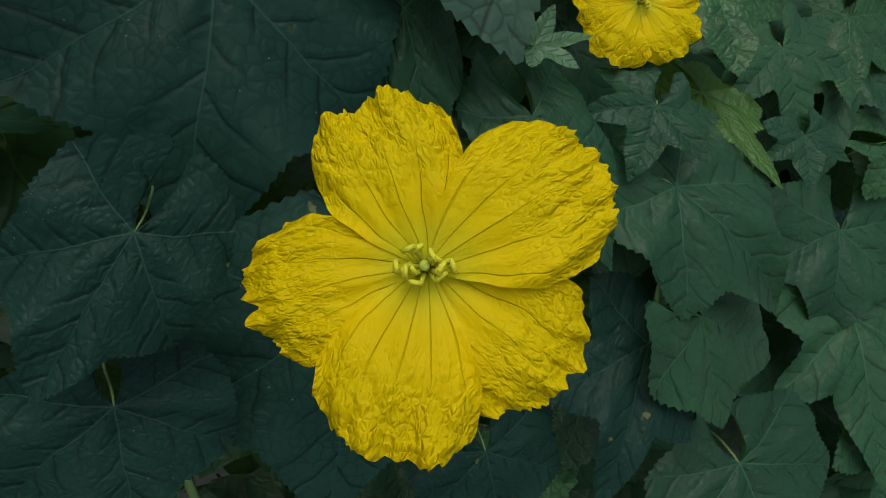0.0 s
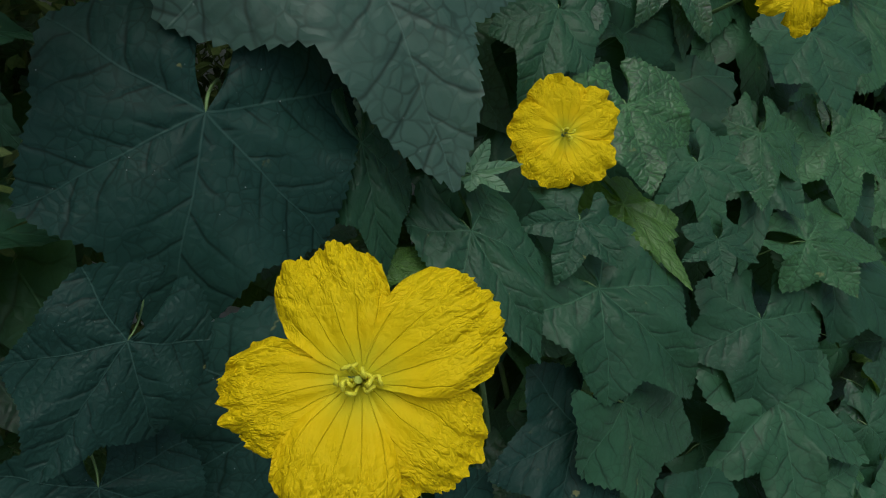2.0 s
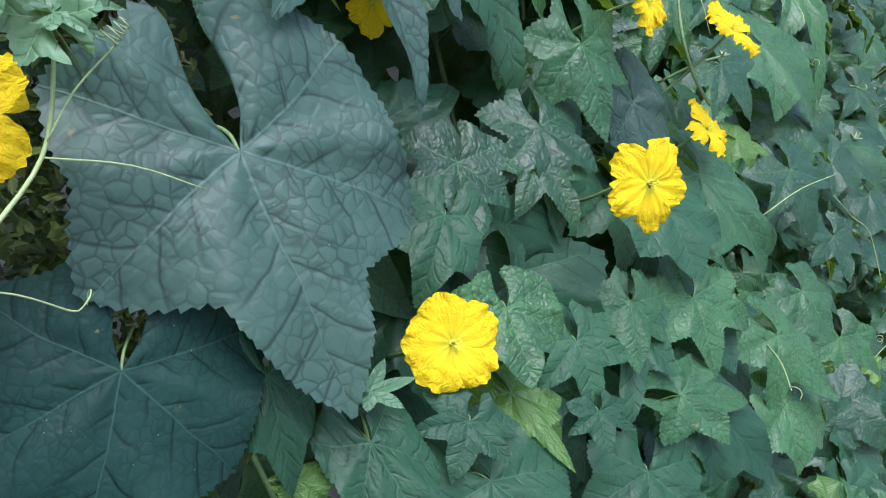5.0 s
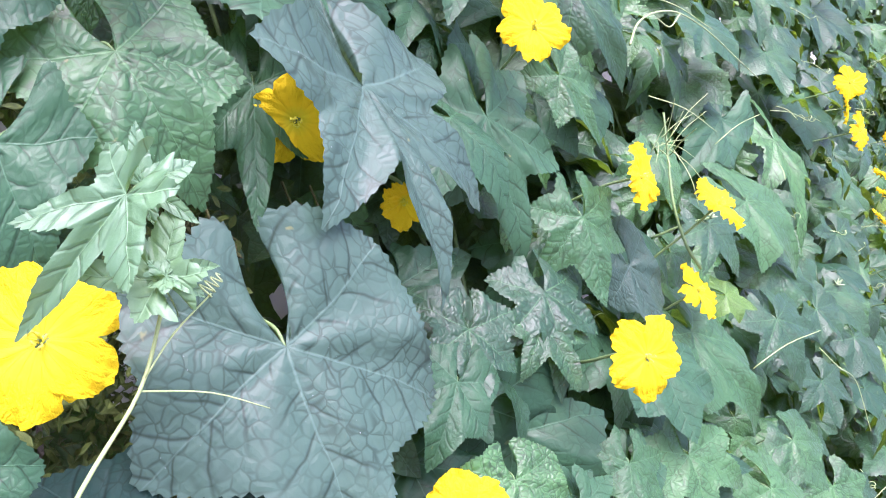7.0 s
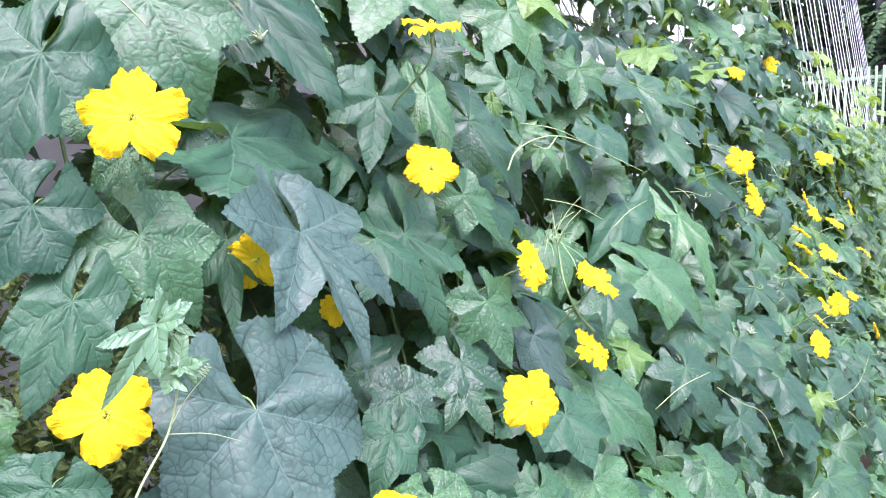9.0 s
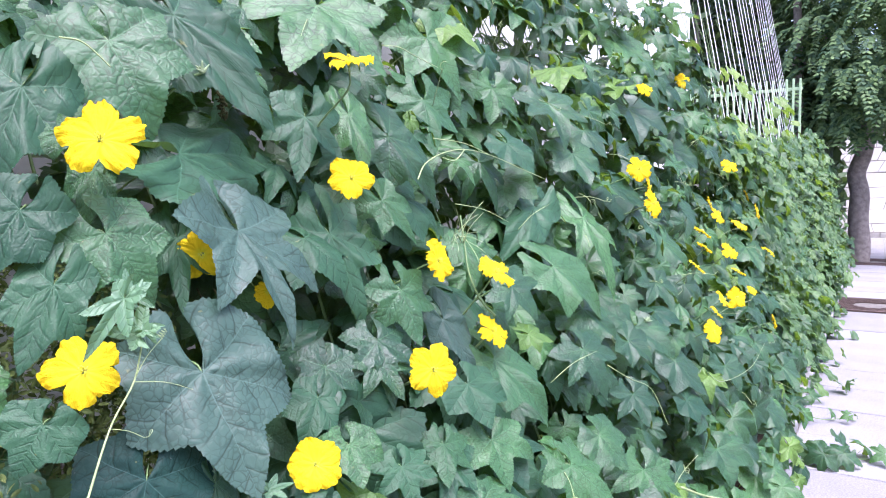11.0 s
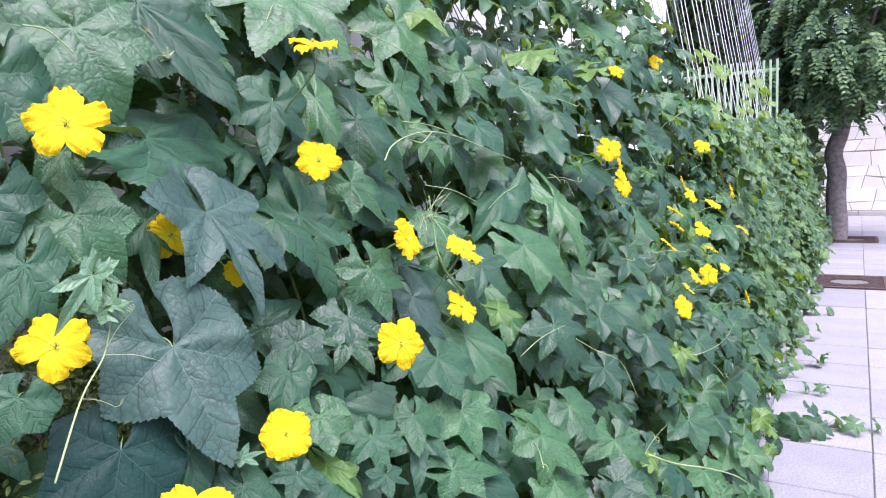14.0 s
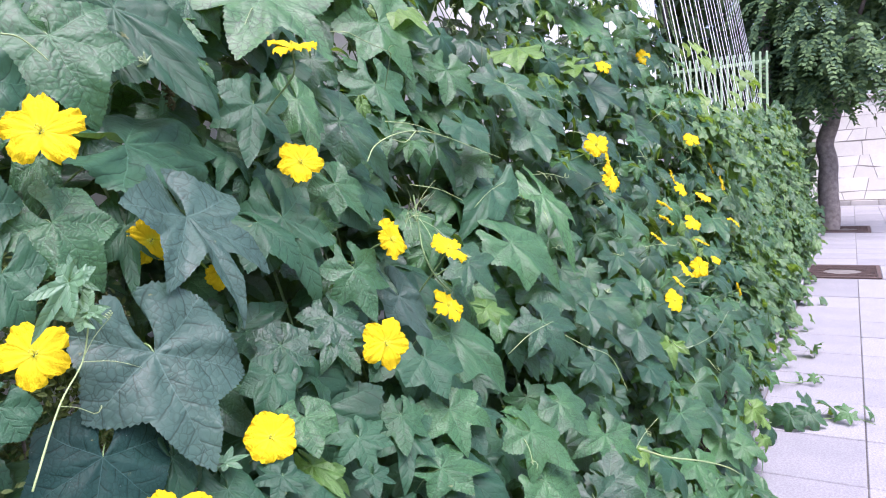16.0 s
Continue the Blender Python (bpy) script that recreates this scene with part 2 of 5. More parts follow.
M_STONE = plain("pale_wall_stone", (0.72, 0.70, 0.63), (0.84, 0.82, 0.77), 3, 0.8, 0.3, 0.3, 0.004, 0.35)
M_MORTAR = plain("dark_mortar", (0.26, 0.24, 0.21), (0.36, 0.34, 0.30), 12, 0.95, 0.1, 0.5, 0.003)
M_BASE_STONE = plain("grey_base_stone", (0.30, 0.29, 0.27), (0.46, 0.44, 0.41), 4, 0.85, 0.2, 0.5, 0.005, 0.3)
M_FENCE = plain("green_fence_paint", (0.32, 0.47, 0.27), (0.42, 0.57, 0.34), 8, 0.5, 0.4, 0.1, 0.001)
M_IRON = plain("rusty_iron", (0.045, 0.032, 0.028), (0.105, 0.072, 0.062), 18, 0.85, 0.3, 0.5, 0.002)
M_BARK = plain("bark", (0.14, 0.12, 0.105), (0.34, 0.30, 0.27), 14, 0.9, 0.2, 0.9, 0.012)


def thin_leaf(name, low, high, scale):
    """Small leaves that let some light through, each island a little different."""
    n = Nodes(name)
    f = n.math("ADD", n.math("MULTIPLY", n.add("NewGeometry").outputs["Random Per Island"], 0.6), n.math("MULTIPLY", n.noise(n.add("TexCoord").outputs["Object"], scale, 3.0), 0.5))
    color = n.mix(n.ramp(f, 0.2, 0.85), low, high)
    n.surface(color, 0.6, 0.18)
    n.glow_through(n.mix(0.5, color, (0.2, 0.33, 0.03)), 0.2)
    return n.mat


M_TREE_LEAF = thin_leaf("tree_leaf", (0.032, 0.078, 0.046), (0.145, 0.235, 0.090), 1.2)
M_WOOD_LEAF = thin_leaf("woods_leaf", (0.035, 0.065, 0.04), (0.08, 0.13, 0.065), 1.0)


def granite():
    n = Nodes("paver_granite")
    at = n.add("TexCoord").outputs["Object"]
    pick = n.add("ObjectInfo").outputs["Random"]
    grain = n.noise(at, 95.0, 4.0, 0.75)
    flecks = n.ramp(n.cells(at, 190.0), 0.12, 0.34, 1.0, 0.0)
    stain = n.noise(at, 3.2, 5.0, 0.65)
    color = n.mix(n.ramp(n.math("ADD", n.math("MULTIPLY", pick, 0.32), n.math("MULTIPLY", stain, 0.8)), 0.25, 0.85), (0.215, 0.215, 0.225), (0.30, 0.30, 0.305))
    color = n.mix(n.math("MULTIPLY", n.ramp(grain, 0.40, 0.60, 1.0, 0.0), 0.55), color, (0.13, 0.13, 0.14))
    color = n.mix(n.math("MULTIPLY", flecks, 0.35), color, (0.11, 0.11, 0.12))
    color = n.mix(n.math("MULTIPLY", n.ramp(stain, 0.60, 0.78), 0.25), color, (0.20, 0.18, 0.16))
    n.bump(grain, 0.4, 0.001)
    return n.surface(color, 0.72, 0.35)


M_PAVER = granite()


# ---- tools for building ----
def mesh_of(name, verts, faces, mats, uvs=None, slots=None, smooth=True, flat=None):
    me = bpy.data.meshes.new(name)
    me.from_pydata([tuple(map(float, v)) for v in verts], [], faces)
    for m in mats:
        me.materials.append(m)
    if uvs is not None:
        layer = me.uv_layers.new(name="UVMap")
        index = np.empty(len(me.loops), dtype=np.int32)
        me.loops.foreach_get("vertex_index", index)
        layer.data.foreach_set("uv", np.asarray(uvs, dtype=np.float32)[index].ravel())
        if flat is not None:
            me.uv_layers.new(name="Flat").data.foreach_set("uv", np.asarray(flat, dtype=np.float32)[index].ravel())
    if slots is not None:
        me.polygons.foreach_set("material_index", slots)
    if smooth:
        me.polygons.foreach_set("use_smooth", [True] * len(me.polygons))
    me.update()
    return me


def part(name, data, material=None, parent=None, label="", at=None):
    """Links a mesh or a bmesh as one mesh object, under parent if one is given; at is its pose in the world."""
    if isinstance(data, bmesh.types.BMesh):
        me = bpy.data.meshes.new(name)
        data.to_mesh(me)
        data.free()
        data = me
    if material is not None and not data.materials:
        data.materials.append(material)
    ob = new(name, data)
    if parent is not None:
        ob.parent = parent
    if at is not None:
        base = parent.matrix_basis if parent is not None else Matrix.Identity(4)
        if parent is not None and parent.parent is not None:
            base = parent.parent.matrix_basis @ base
        ob.matrix_basis = base.inverted() @ at
    if label:
        tagged(ob, label)
    return ob


def stand(name, place, label, category, group="", kind=""):
    ob = new(name)
    ob.empty_display_size = 0.05
    ob.matrix_basis = place if isinstance(place, Matrix) else Matrix.Translation(place)
    return tagged(ob, label, category, group, kind)


def block(bm, x0, x1, y0, y1, z0, z1, bevel=0.0):
    made = bmesh.ops.create_cube(bm, size=1.0)["verts"]
    for v in made:
        v.co = Vector((x0 + (v.co.x + 0.5) * (x1 - x0), y0 + (v.co.y + 0.5) * (y1 - y0), z0 + (v.co.z + 0.5) * (z1 - z0)))
    if bevel:
        edges = list({e for v in made for e in v.link_edges})
        bmesh.ops.bevel(bm, geom=edges, offset=bevel, segments=1, affect="EDGES")
    return bm


def glide(points, steps=6):
    """A smooth line through the points."""
    p = [Vector(q) for q in points]
    p = [2 * p[0] - p[1], *p, 2 * p[-1] - p[-2]]
    line = []
    for a, b, c, d in zip(p, p[1:], p[2:], p[3:]):
        for k in range(steps):
            t = k / steps
            line.append(0.5 * (2 * b + (c - a) * t + (2 * a - 5 * b + 4 * c - d) * t * t + (3 * b - a - 3 * c + d) * t**3))
    return line + [p[-2]]


def tube(line, r0, r1, sides=6):
    """Vertices and faces of a tapered round rod along a line."""
    verts, faces = [], []
    side = Vector((0.31, 0.52, 0.79))
    for i, p in enumerate(line):
        ahead = (line[min(i + 1, len(line) - 1)] - line[max(i - 1, 0)]).normalized()
        side = (side - ahead * side.dot(ahead)).normalized()
        other, r = ahead.cross(side), r0 + (r1 - r0) * i / max(1, len(line) - 1)
        verts += [p + (side * math.cos(a) + other * math.sin(a)) * r for a in (math.tau * k / sides for k in range(sides))]
        if i:
            b = (i - 1) * sides
            faces += [(b + k, b + (k + 1) % sides, b + sides + (k + 1) % sides, b + sides + k) for k in range(sides)]
    n = len(verts)
    faces += [tuple(range(sides))[::-1], tuple(range(n - sides, n))]
    return verts, faces


def rod(name, points, r0, r1, material, parent=None, steps=6, sides=6, label=""):
    verts, faces = tube(glide(points, steps), r0, r1, sides)
    shift = parent.matrix_basis.inverted() if parent is not None else Matrix.Identity(4)
    return part(name, mesh_of(name, [shift @ v for v in verts], faces, [material]), None, parent, label)


def joined(pieces):
    """Several (verts, faces) as one."""
    verts, faces = [], []
    for v, f in pieces:
        n = len(verts)
        verts += v
        faces += [tuple(i + n for i in q) for q in f]
    return verts, faces


# ---- leaves ----
def outline(sinus, seed, count, teeth, ears, uneven):
    """The toothed edge of a palmate leaf: seven pointed lobes round the stalk, 54 degrees apart, the tip at (0, 1)."""
    rnd = random.Random(seed)
    sides = []
    for sign in (-1, 1):
        j = lambda s: 1 + rnd.uniform(-s, s)
        lobes = [(0, 1.0), (54, 0.80 * j(0.08)), (108, 0.66 * ears * j(0.09)), (147, 0.54 * ears * j(0.09))]
        dips = [(27 * j(0.10), sinus[0] * j(0.06)), (80 * j(0.05), sinus[1] * j(0.07)), (130 * j(0.03), sinus[2] * ears * j(0.06))]
        if sign > 0:
            lobes[1], dips[0] = (54, lobes[1][1] * uneven[1]), (dips[0][0], dips[0][1] * uneven[0])
        polar = []
        for (a0, r0), (am, rm), (a1, r1) in zip(lobes, dips, lobes[1:]):
            for k in range(24):
                u = k / 24
                polar.append((a0 + (am - a0) * u, rm + (r0 - rm) * (1 - u) ** 1.25))
            for k in range(24):
                u = k / 24
                polar.append((am + (a1 - am) * u, rm + (r1 - rm) * u**1.25))
        polar += [(147, lobes[3][1]), (152, 0.51 * ears), (156, 0.44 * ears), (157, 0.34 * ears), (157, 0.24), (155, 0.15), (150, 0.09), (140, 0.04)]
        line = [Vector((sign * r * math.sin(radians(a)), r * math.cos(radians(a)))) for a, r in polar]
        far = [0.0]
        for p, q in zip(line, line[1:]):
            far.append(far[-1] + (q - p).length)
        half = count // 2
        edge = []
        for k in range(half + 1):
            d = far[-1] * min(1.0, max(0.0, (k + (rnd.uniform(-0.3, 0.3) if 0 < k < half else 0)) / half))
            i = min(len(line) - 2, max(0, sum(x <= d for x in far) - 1))
            q = line[i].lerp(line[i + 1], (d - far[i]) / max(1e-6, far[i + 1] - far[i]))
            if 0 < k and d < far[-1] * 0.83:
                q = q * (1 + teeth * (rnd.uniform(0.3, 1.1) if k % 2 else rnd.uniform(-0.7, -0.2)) / max(0.35, q.length))
            edge.append(q)
        sides.append(edge)
    return sides[0][::-1] + sides[1][1:]


def stalk_mesh(seed):
    rnd = random.Random(seed)
    bend = rnd.uniform(-0.2, 0.2)
    line = glide([(0, 0.01, -0.012), (0.02 * bend, -0.10, -0.06), (0.3 * bend, -0.22, -0.30), (0.5 * bend, -0.24, -0.62)], 4)
    return mesh_of("petiole", *tube(line, 0.008, 0.010, 6), [M_STEM])


def leaf_mesh(name, sinus, seed, count=200, rings=(0.1, 0.24, 0.38, 0.52, 0.65, 0.77, 0.87, 0.95, 1.0), stalk=True, materials=None, curl=1.0, teeth=0.022, keel=None, ears=1.0, skew=0.0, uneven=(1.0, 1.0), gather=0.0):
    rnd = random.Random(seed * 7 + 1)
    edge = outline(sinus, seed, count, teeth, ears, uneven)
    fold = rnd.uniform(-0.26, 0.16) * curl if keel is None else keel
    droop, wave, ph = rnd.uniform(0.10, 0.40) * curl, rnd.uniform(0.03, 0.08) * curl, rnd.uniform(0, 6)
    bends = [rnd.uniform(-0.15, 0.75) * curl for _ in range(9)]
    twist = rnd.uniform(-0.14, 0.14) * curl

    def lift(x, y, f):
        a, r = math.atan2(x, y), math.hypot(x, y)
        k = round(a / VEIN_STEP)
        off = a - k * VEIN_STEP
        mid = 0.5 + 0.5 * math.cos(math.tau * off / VEIN_STEP)
        z = fold * abs(x) - droop * max(0, y) ** 2 + 0.10 * max(0, -y) - 0.10 * curl * x * x + twist * x * y
        z -= bends[k + 4] * mid * max(0.0, r - 0.30) ** 2
        z += wave * f * f * math.sin(3.0 * a + ph) + 0.45 * wave * f**4 * math.sin(11 * a + 2 * ph)
        z += 0.085 * r * (1 - mid) * (1 - 0.4 * f)
        z += 0.045 * f * noise.noise(Vector((x * 3.4 + seed, y * 3.4, 0.3)))
        z += 0.016 * noise.noise(Vector((x * 9 + seed, y * 9, 2.3)))
        return z

    def swirl(x, y):
        """The ears at the base close in on one another round the stalk."""
        a, r = math.atan2(x, y), math.hypot(x, y)
        u = min(1.0, max(0.0, (abs(a) - 1.65) / 0.95)) * min(1.0, max(0.0, (r - 0.14) / 0.36))
        a += math.copysign(radians(20) * u, a)
        a -= math.copysign(gather * math.sin(min(math.pi, abs(a) * 1.14)), a)
        a += skew * math.sin(min(math.pi, abs(a) * 1.14)) * (1.0 if a > 0 else -0.12)
        return r * math.sin(a), r * math.cos(a)

    verts, uvs, faces = [(0, 0, 0)], [(0, 0)], []
    n = len(edge)
    for f in rings:
        for p in edge:
            x, y = p.x * f, p.y * f
            verts.append((*swirl(x, y), lift(x, y, f)))
            uvs.append((x, y))
    for i in range(n - 1):
        faces.append((0, 1 + i + 1, 1 + i))
    for k in range(len(rings) - 1):
        a, b = 1 + k * n, 1 + (k + 1) * n
        faces += [(a + i, a + i + 1, b + i + 1, b + i) for i in range(n - 1)]
    slots = [0] * len(faces)
    if stalk:
        bend = rnd.uniform(-0.2, 0.2)
        line = glide([(0, 0.01, -0.012), (0.02 * bend, -0.10, -0.06), (0.3 * bend, -0.22, -0.30), (0.5 * bend, -0.24, -0.62)], 3)
        v, fc = tube(line, 0.008, 0.010, 4)
        k = len(verts)
        verts += [tuple(q) for q in v]
        uvs += [(0.0, 0.5)] * len(v)
        faces += [tuple(i + k for i in q) for q in fc]
        slots += [1] * len(fc)
    return mesh_of(name, verts, faces, materials or [M_LEAF, M_STEM], uvs, slots)


STAR, MIDDLE, BROAD = (0.46, 0.42, 0.42), (0.56, 0.50, 0.46), (0.64, 0.58, 0.50)
STALKS = [stalk_mesh(s) for s in (1, 2, 3)]
FINE = {"star": [leaf_mesh("leaf", k, s, 200, stalk=False, curl=0.7) for k, s in ((STAR, 1), (MIDDLE, 2), (STAR, 3), (MIDDLE, 51), (STAR, 52))],
        "broad": [leaf_mesh("leaf", BROAD, s, 220, stalk=False, teeth=0.018, curl=0.6) for s in (4, 5, 6, 53, 54)],
        "old_shaded": [leaf_mesh("leaf", (0.72, 0.64, 0.55), s, 230, stalk=False, materials=[M_OLD_SHADED], curl=0.5, teeth=0.015) for s in (4, 6, 8)],
        "old_shaded_star": [leaf_mesh("leaf", MIDDLE, s, 230, stalk=False, materials=[M_OLD_SHADED], curl=0.5, teeth=0.015) for s in (2, 7)],
        "dull": [leaf_mesh("leaf", BROAD, s, 220, stalk=False, materials=[M_DULL_SHADE], teeth=0.016, curl=0.6) for s in (55, 56, 57)],
        "dull_star": [leaf_mesh("leaf", STAR, s, 220, stalk=False, materials=[M_DULL_SHADE], teeth=0.016, curl=0.6) for s in (58, 59)],
        "grey": [leaf_mesh("leaf", (0.64, 0.60, 0.55), 4, 240, stalk=False, materials=[M_GREY], curl=0.4, teeth=0.016, skew=0.30, uneven=(0.80, 0.86))],
        "grey_star": [leaf_mesh("leaf", (0.42, 0.38, 0.42), 2, 240, stalk=False, materials=[M_GREY], curl=0.7, teeth=0.012, gather=0.22)],
        "young": [leaf_mesh("leaf", (0.36, 0.30, 0.40), s, 160, stalk=False, materials=[M_YOUNG], curl=0.7, teeth=0.022, keel=0.2, ears=0.72) for s in (9, 10)],
        "bright": [leaf_mesh("leaf", (0.62, 0.54, 0.48), s, 220, stalk=False, materials=[M_BRIGHT], teeth=0.018, curl=0.6) for s in (71, 72)],
        "bright_star": [leaf_mesh("leaf", (0.50, 0.45, 0.44), s, 200, stalk=False, materials=[M_BRIGHT], curl=0.8) for s in (73, 74)],
        # fresh kind: tender leaves and ones with light from behind in their colour
        "fresh": [leaf_mesh("leaf", MIDDLE, s, 160, stalk=False, materials=[M_FRESH_BACKLIT], teeth=0.02) for s in (61, 62)]}
COARSE_RINGS = (0.22, 0.46, 0.68, 0.87, 1.0)
MANY = [leaf_mesh("leaf", s, k, 100, COARSE_RINGS, curl=c, teeth=0.028) for s, k, c in
        ((STAR, 11, 1), (STAR, 12, 1.5), (MIDDLE, 13, 1), (MIDDLE, 14, 1.4), (BROAD, 15, 1.1), (MIDDLE, 16, 1.6), (STAR, 17, 1.9), (STAR, 18, 1.7), (MIDDLE, 19, 1.8))]
DULL = [leaf_mesh("leaf", s, k, 100, COARSE_RINGS, curl=c, materials=[M_DULL_SHADE, M_STEM], teeth=0.026) for s, k, c in ((BROAD, 23, 1.2), (MIDDLE, 24, 1.5))]
TENDER = [leaf_mesh("leaf", (0.5, 0.42, 0.42), k, 80, COARSE_RINGS, materials=[m, M_TENDRIL], curl=1.8) for k, m in ((21, M_BRIGHT), (22, M_FRESH_BACKLIT), (25, M_FRESH_BACKLIT))]
SKYWARD = Vector((0.62, -0.30, 0.72))


def leaf_pose(base, tip, wide=1.0, lean=SKYWARD, roll=0.0):
    base, tip = Vector(base), Vector(tip)
    y = tip - base
    size = y.length
    y = y.normalized()
    z = (Vector(lean) - y * y.dot(Vector(lean))).normalized()
    z = Matrix.Rotation(roll, 3, y) @ z
    x = y.cross(z)
    turn = Matrix((x, y, z)).transposed().to_4x4()
    return Matrix.Translation(base) @ turn @ Matrix.Diagonal((size * wide, size, size, 1))


def hedge(y, z):
    """How far the vines stand out over the kerb line at this height: they lean back towards the facade, more so near the start of the row."""
    near = 0.15 - 0.45 * (max(z, 0.40) - 1.05)
    if z < 0.40:
        near -= 0.10 * (0.40 - z)
    far = 0.36 - 0.20 * z
    f = min(1.0, max(0.0, (y - 2.6) / 2.0))
    f = f * f * (3 - 2 * f)
    return near * (1 - f) + far * f


# ---- the ground ----
bm = bmesh.new()
bmesh.ops.create_grid(bm, x_segments=2, y_segments=2, size=400)
tagged(part("ground", bm, M_ASPHALT, at=Matrix.Translation((0, 0, -0.06))), "dark asphalt ground beyond the pavement", "ground", kind="structure")
bm = bmesh.new()
block(bm, 0.47, 4.0, -4.0, 20.0, -0.058, -0.012)
pavement = tagged(part("pavement", bm, M_JOINT), "pavement of pale speckled granite slabs with dark joints", "pavement", kind="structure")
bm = bmesh.new()
block(bm, -0.05, 0.40, -4.0, 20.0, -0.058, 0.02)
tagged(part("planting_bed", bm, M_SOIL), "strip of dark soil at the foot of the vines", "soil", kind="structure")

bm = bmesh.new()
block(bm, -1.0, -0.05, -4.0, 12.0, -0.058, 0.03)
tagged(part("path", bm, M_PATH), "pale concrete strip between the vines and the building", "path", kind="structure")

# ---- facade behind the vines, wall across the end, fence ----
facade = stand("building", (-1.0, 2.0, 0), "white rendered building side behind the vines", "building", kind="structure")
bm = bmesh.new()
block(bm, -1.3, -1.0, -5.0, 7.45, -0.05, 6.0)
part("wall", bm, M_FACADE, facade, at=Matrix.Identity(4))
bm = bmesh.new()
block(bm, -1.25, -0.94, 7.45, 7.66, -0.05, 6.0, 0.012)
part("corner_post", bm, M_POST, facade, "white painted corner post", at=Matrix.Identity(4))

end_wall = stand("wall_end", (0, 20.0, 0), "pale stone wall laid in uneven slabs with dark joints", "wall", kind="structure")
bm = bmesh.new()
block(bm, -4.0, 9.0, 20.03, 20.4, -0.05, 2.62)
part("core", bm, M_MORTAR, end_wall, at=Matrix.Identity(4))
bm = bmesh.new()
block(bm, -4.0, 9.0, 19.97, 20.42, 2.62, 2.74, 0.015)
part("coping", bm, M_BASE_STONE, end_wall, "grey coping stone", at=Matrix.Identity(4))

fence = stand("fence", (-1.4, 12.0, 0), "pale green picket fence on a low base, overgrown with vines", "fence")
bm = bmesh.new()
block(bm, -3.2, -0.22, 12.02, 12.22, 0.0, 1.60)
part("base", bm, M_BASE_STONE, fence, at=Matrix.Identity(4))
for z in (1.75, 2.88):
    bm = bmesh.new()
    block(bm, -3.2, -0.22, 12.09, 12.13, z, z + 0.05, 0.006)
    part("rail", bm, M_FENCE, fence, at=Matrix.Identity(4))
bm = bmesh.new()
block(bm, -0.018, 0.018, -0.012, 0.012, 0, 1.42, 0.005)
picket = None
for k in range(31):
    at = Matrix.Translation((-3.17 + k * 0.0975, 12.06, 1.64))
    if picket is None:
        picket = part("picket", bm, M_FENCE, fence, at=at)
    else:
        part("picket", picket.data, None, fence, at=at)


# ---- strings ----
net = stand("string_trellis", (0, 4.0, 0), "white strings stretched up from the kerb for vines to climb", "trellis")
rnd = random.Random(5)
for k in range(23):
    y = 4.5 + k * 0.256 + rnd.uniform(-0.03, 0.03)
    dy = rnd.uniform(-0.12, 0.12)
    low, high = hedge(y, 0.42) - 0.10, hedge(y, 4.6) - 0.07
    rod("string", [(0.34, y, 0.02), (low, y, 0.42), ((low + high) / 2 + 0.01, y + dy / 2, 2.5), (high, y + dy, 4.8)], 0.0030, 0.0030, M_STRING, net, 3, 5)


# ---- flowers ----
def petal_mesh(name, seed, rows, cols, crinkle=1.0, frill=1.0):
    rnd = random.Random(seed)
    a, b, ph = rnd.uniform(-0.06, 0.06), rnd.uniform(0.8, 1.25), rnd.uniform(0, 6)
    verts, uvs, faces = [], [], []
    for i in range(rows + 1):
        s = i / rows
        half = 0.045 + 0.36 * math.sin(min(1.0, 1.2 * s) * math.pi / 2)
        for j in range(cols + 1):
            t = -1 + 2 * j / cols
            rim = 1 - 0.27 * abs(t) ** 2.6 + 0.07 * noise.noise(Vector((t * 2.2, seed, 0.7))) + frill * 0.035 * noise.noise(Vector((t * 5, seed, 3.1))) + frill * 0.030 * noise.noise(Vector((t * 13, seed, 5.1))) + frill * 0.022 * noise.noise(Vector((t * 31, seed, 6.1)))
            notch = 0.06 * math.exp(-(((t - a * 6) / 0.10) ** 2)) * (seed % 2)
            length = s * (rim - notch)
            x = t * half * (1 + 0.05 * noise.noise(Vector((s * 6, seed * 3 + (1 if t > 0 else 5), 0)))) + a * s
            f = s * s
            z = 0.20 * math.sin(s * math.pi * 0.55) - 0.15 * f * b - 0.07 * (t * s) ** 2
            edge = max(abs(t) ** 3 * s, s**5)
            z += crinkle * (0.055 * edge * math.sin(7 * t + ph + 4 * s) + 0.034 * edge * math.sin(17 * t + 9 * s + ph))
            z += crinkle * (0.05 * s * noise.noise(Vector((x * 3.5, length * 3.0, seed))) + 0.030 * s * noise.noise(Vector((x * 9, length * 7, seed + 4))))
            z += crinkle * (0.010 * s + 0.020 * edge) * noise.noise(Vector((x * 24, length * 19, seed + 8)))
            z += crinkle * 0.012 * math.sin(math.pi * s) * math.cos(t * 3 * math.pi)
            verts.append((x, length, z))
            uvs.append((t, s))
    for i in range(rows):
        for j in range(cols):
            k = i * (cols + 1) + j
            faces.append((k, k + 1, k + cols + 2, k + cols + 1))
    return mesh_of(name, verts, faces, [M_PETAL], uvs, flat=[(v[0] + seed, v[1]) for v in verts])


FINE_PETALS = [petal_mesh("petal", s, 64, 60, 0.85) for s in (3, 8, 13, 18, 25)]
PETALS = [petal_mesh("petal", s, 26, 24, 1.25, 0.7) for s in (31, 32, 33, 34, 35, 36)]


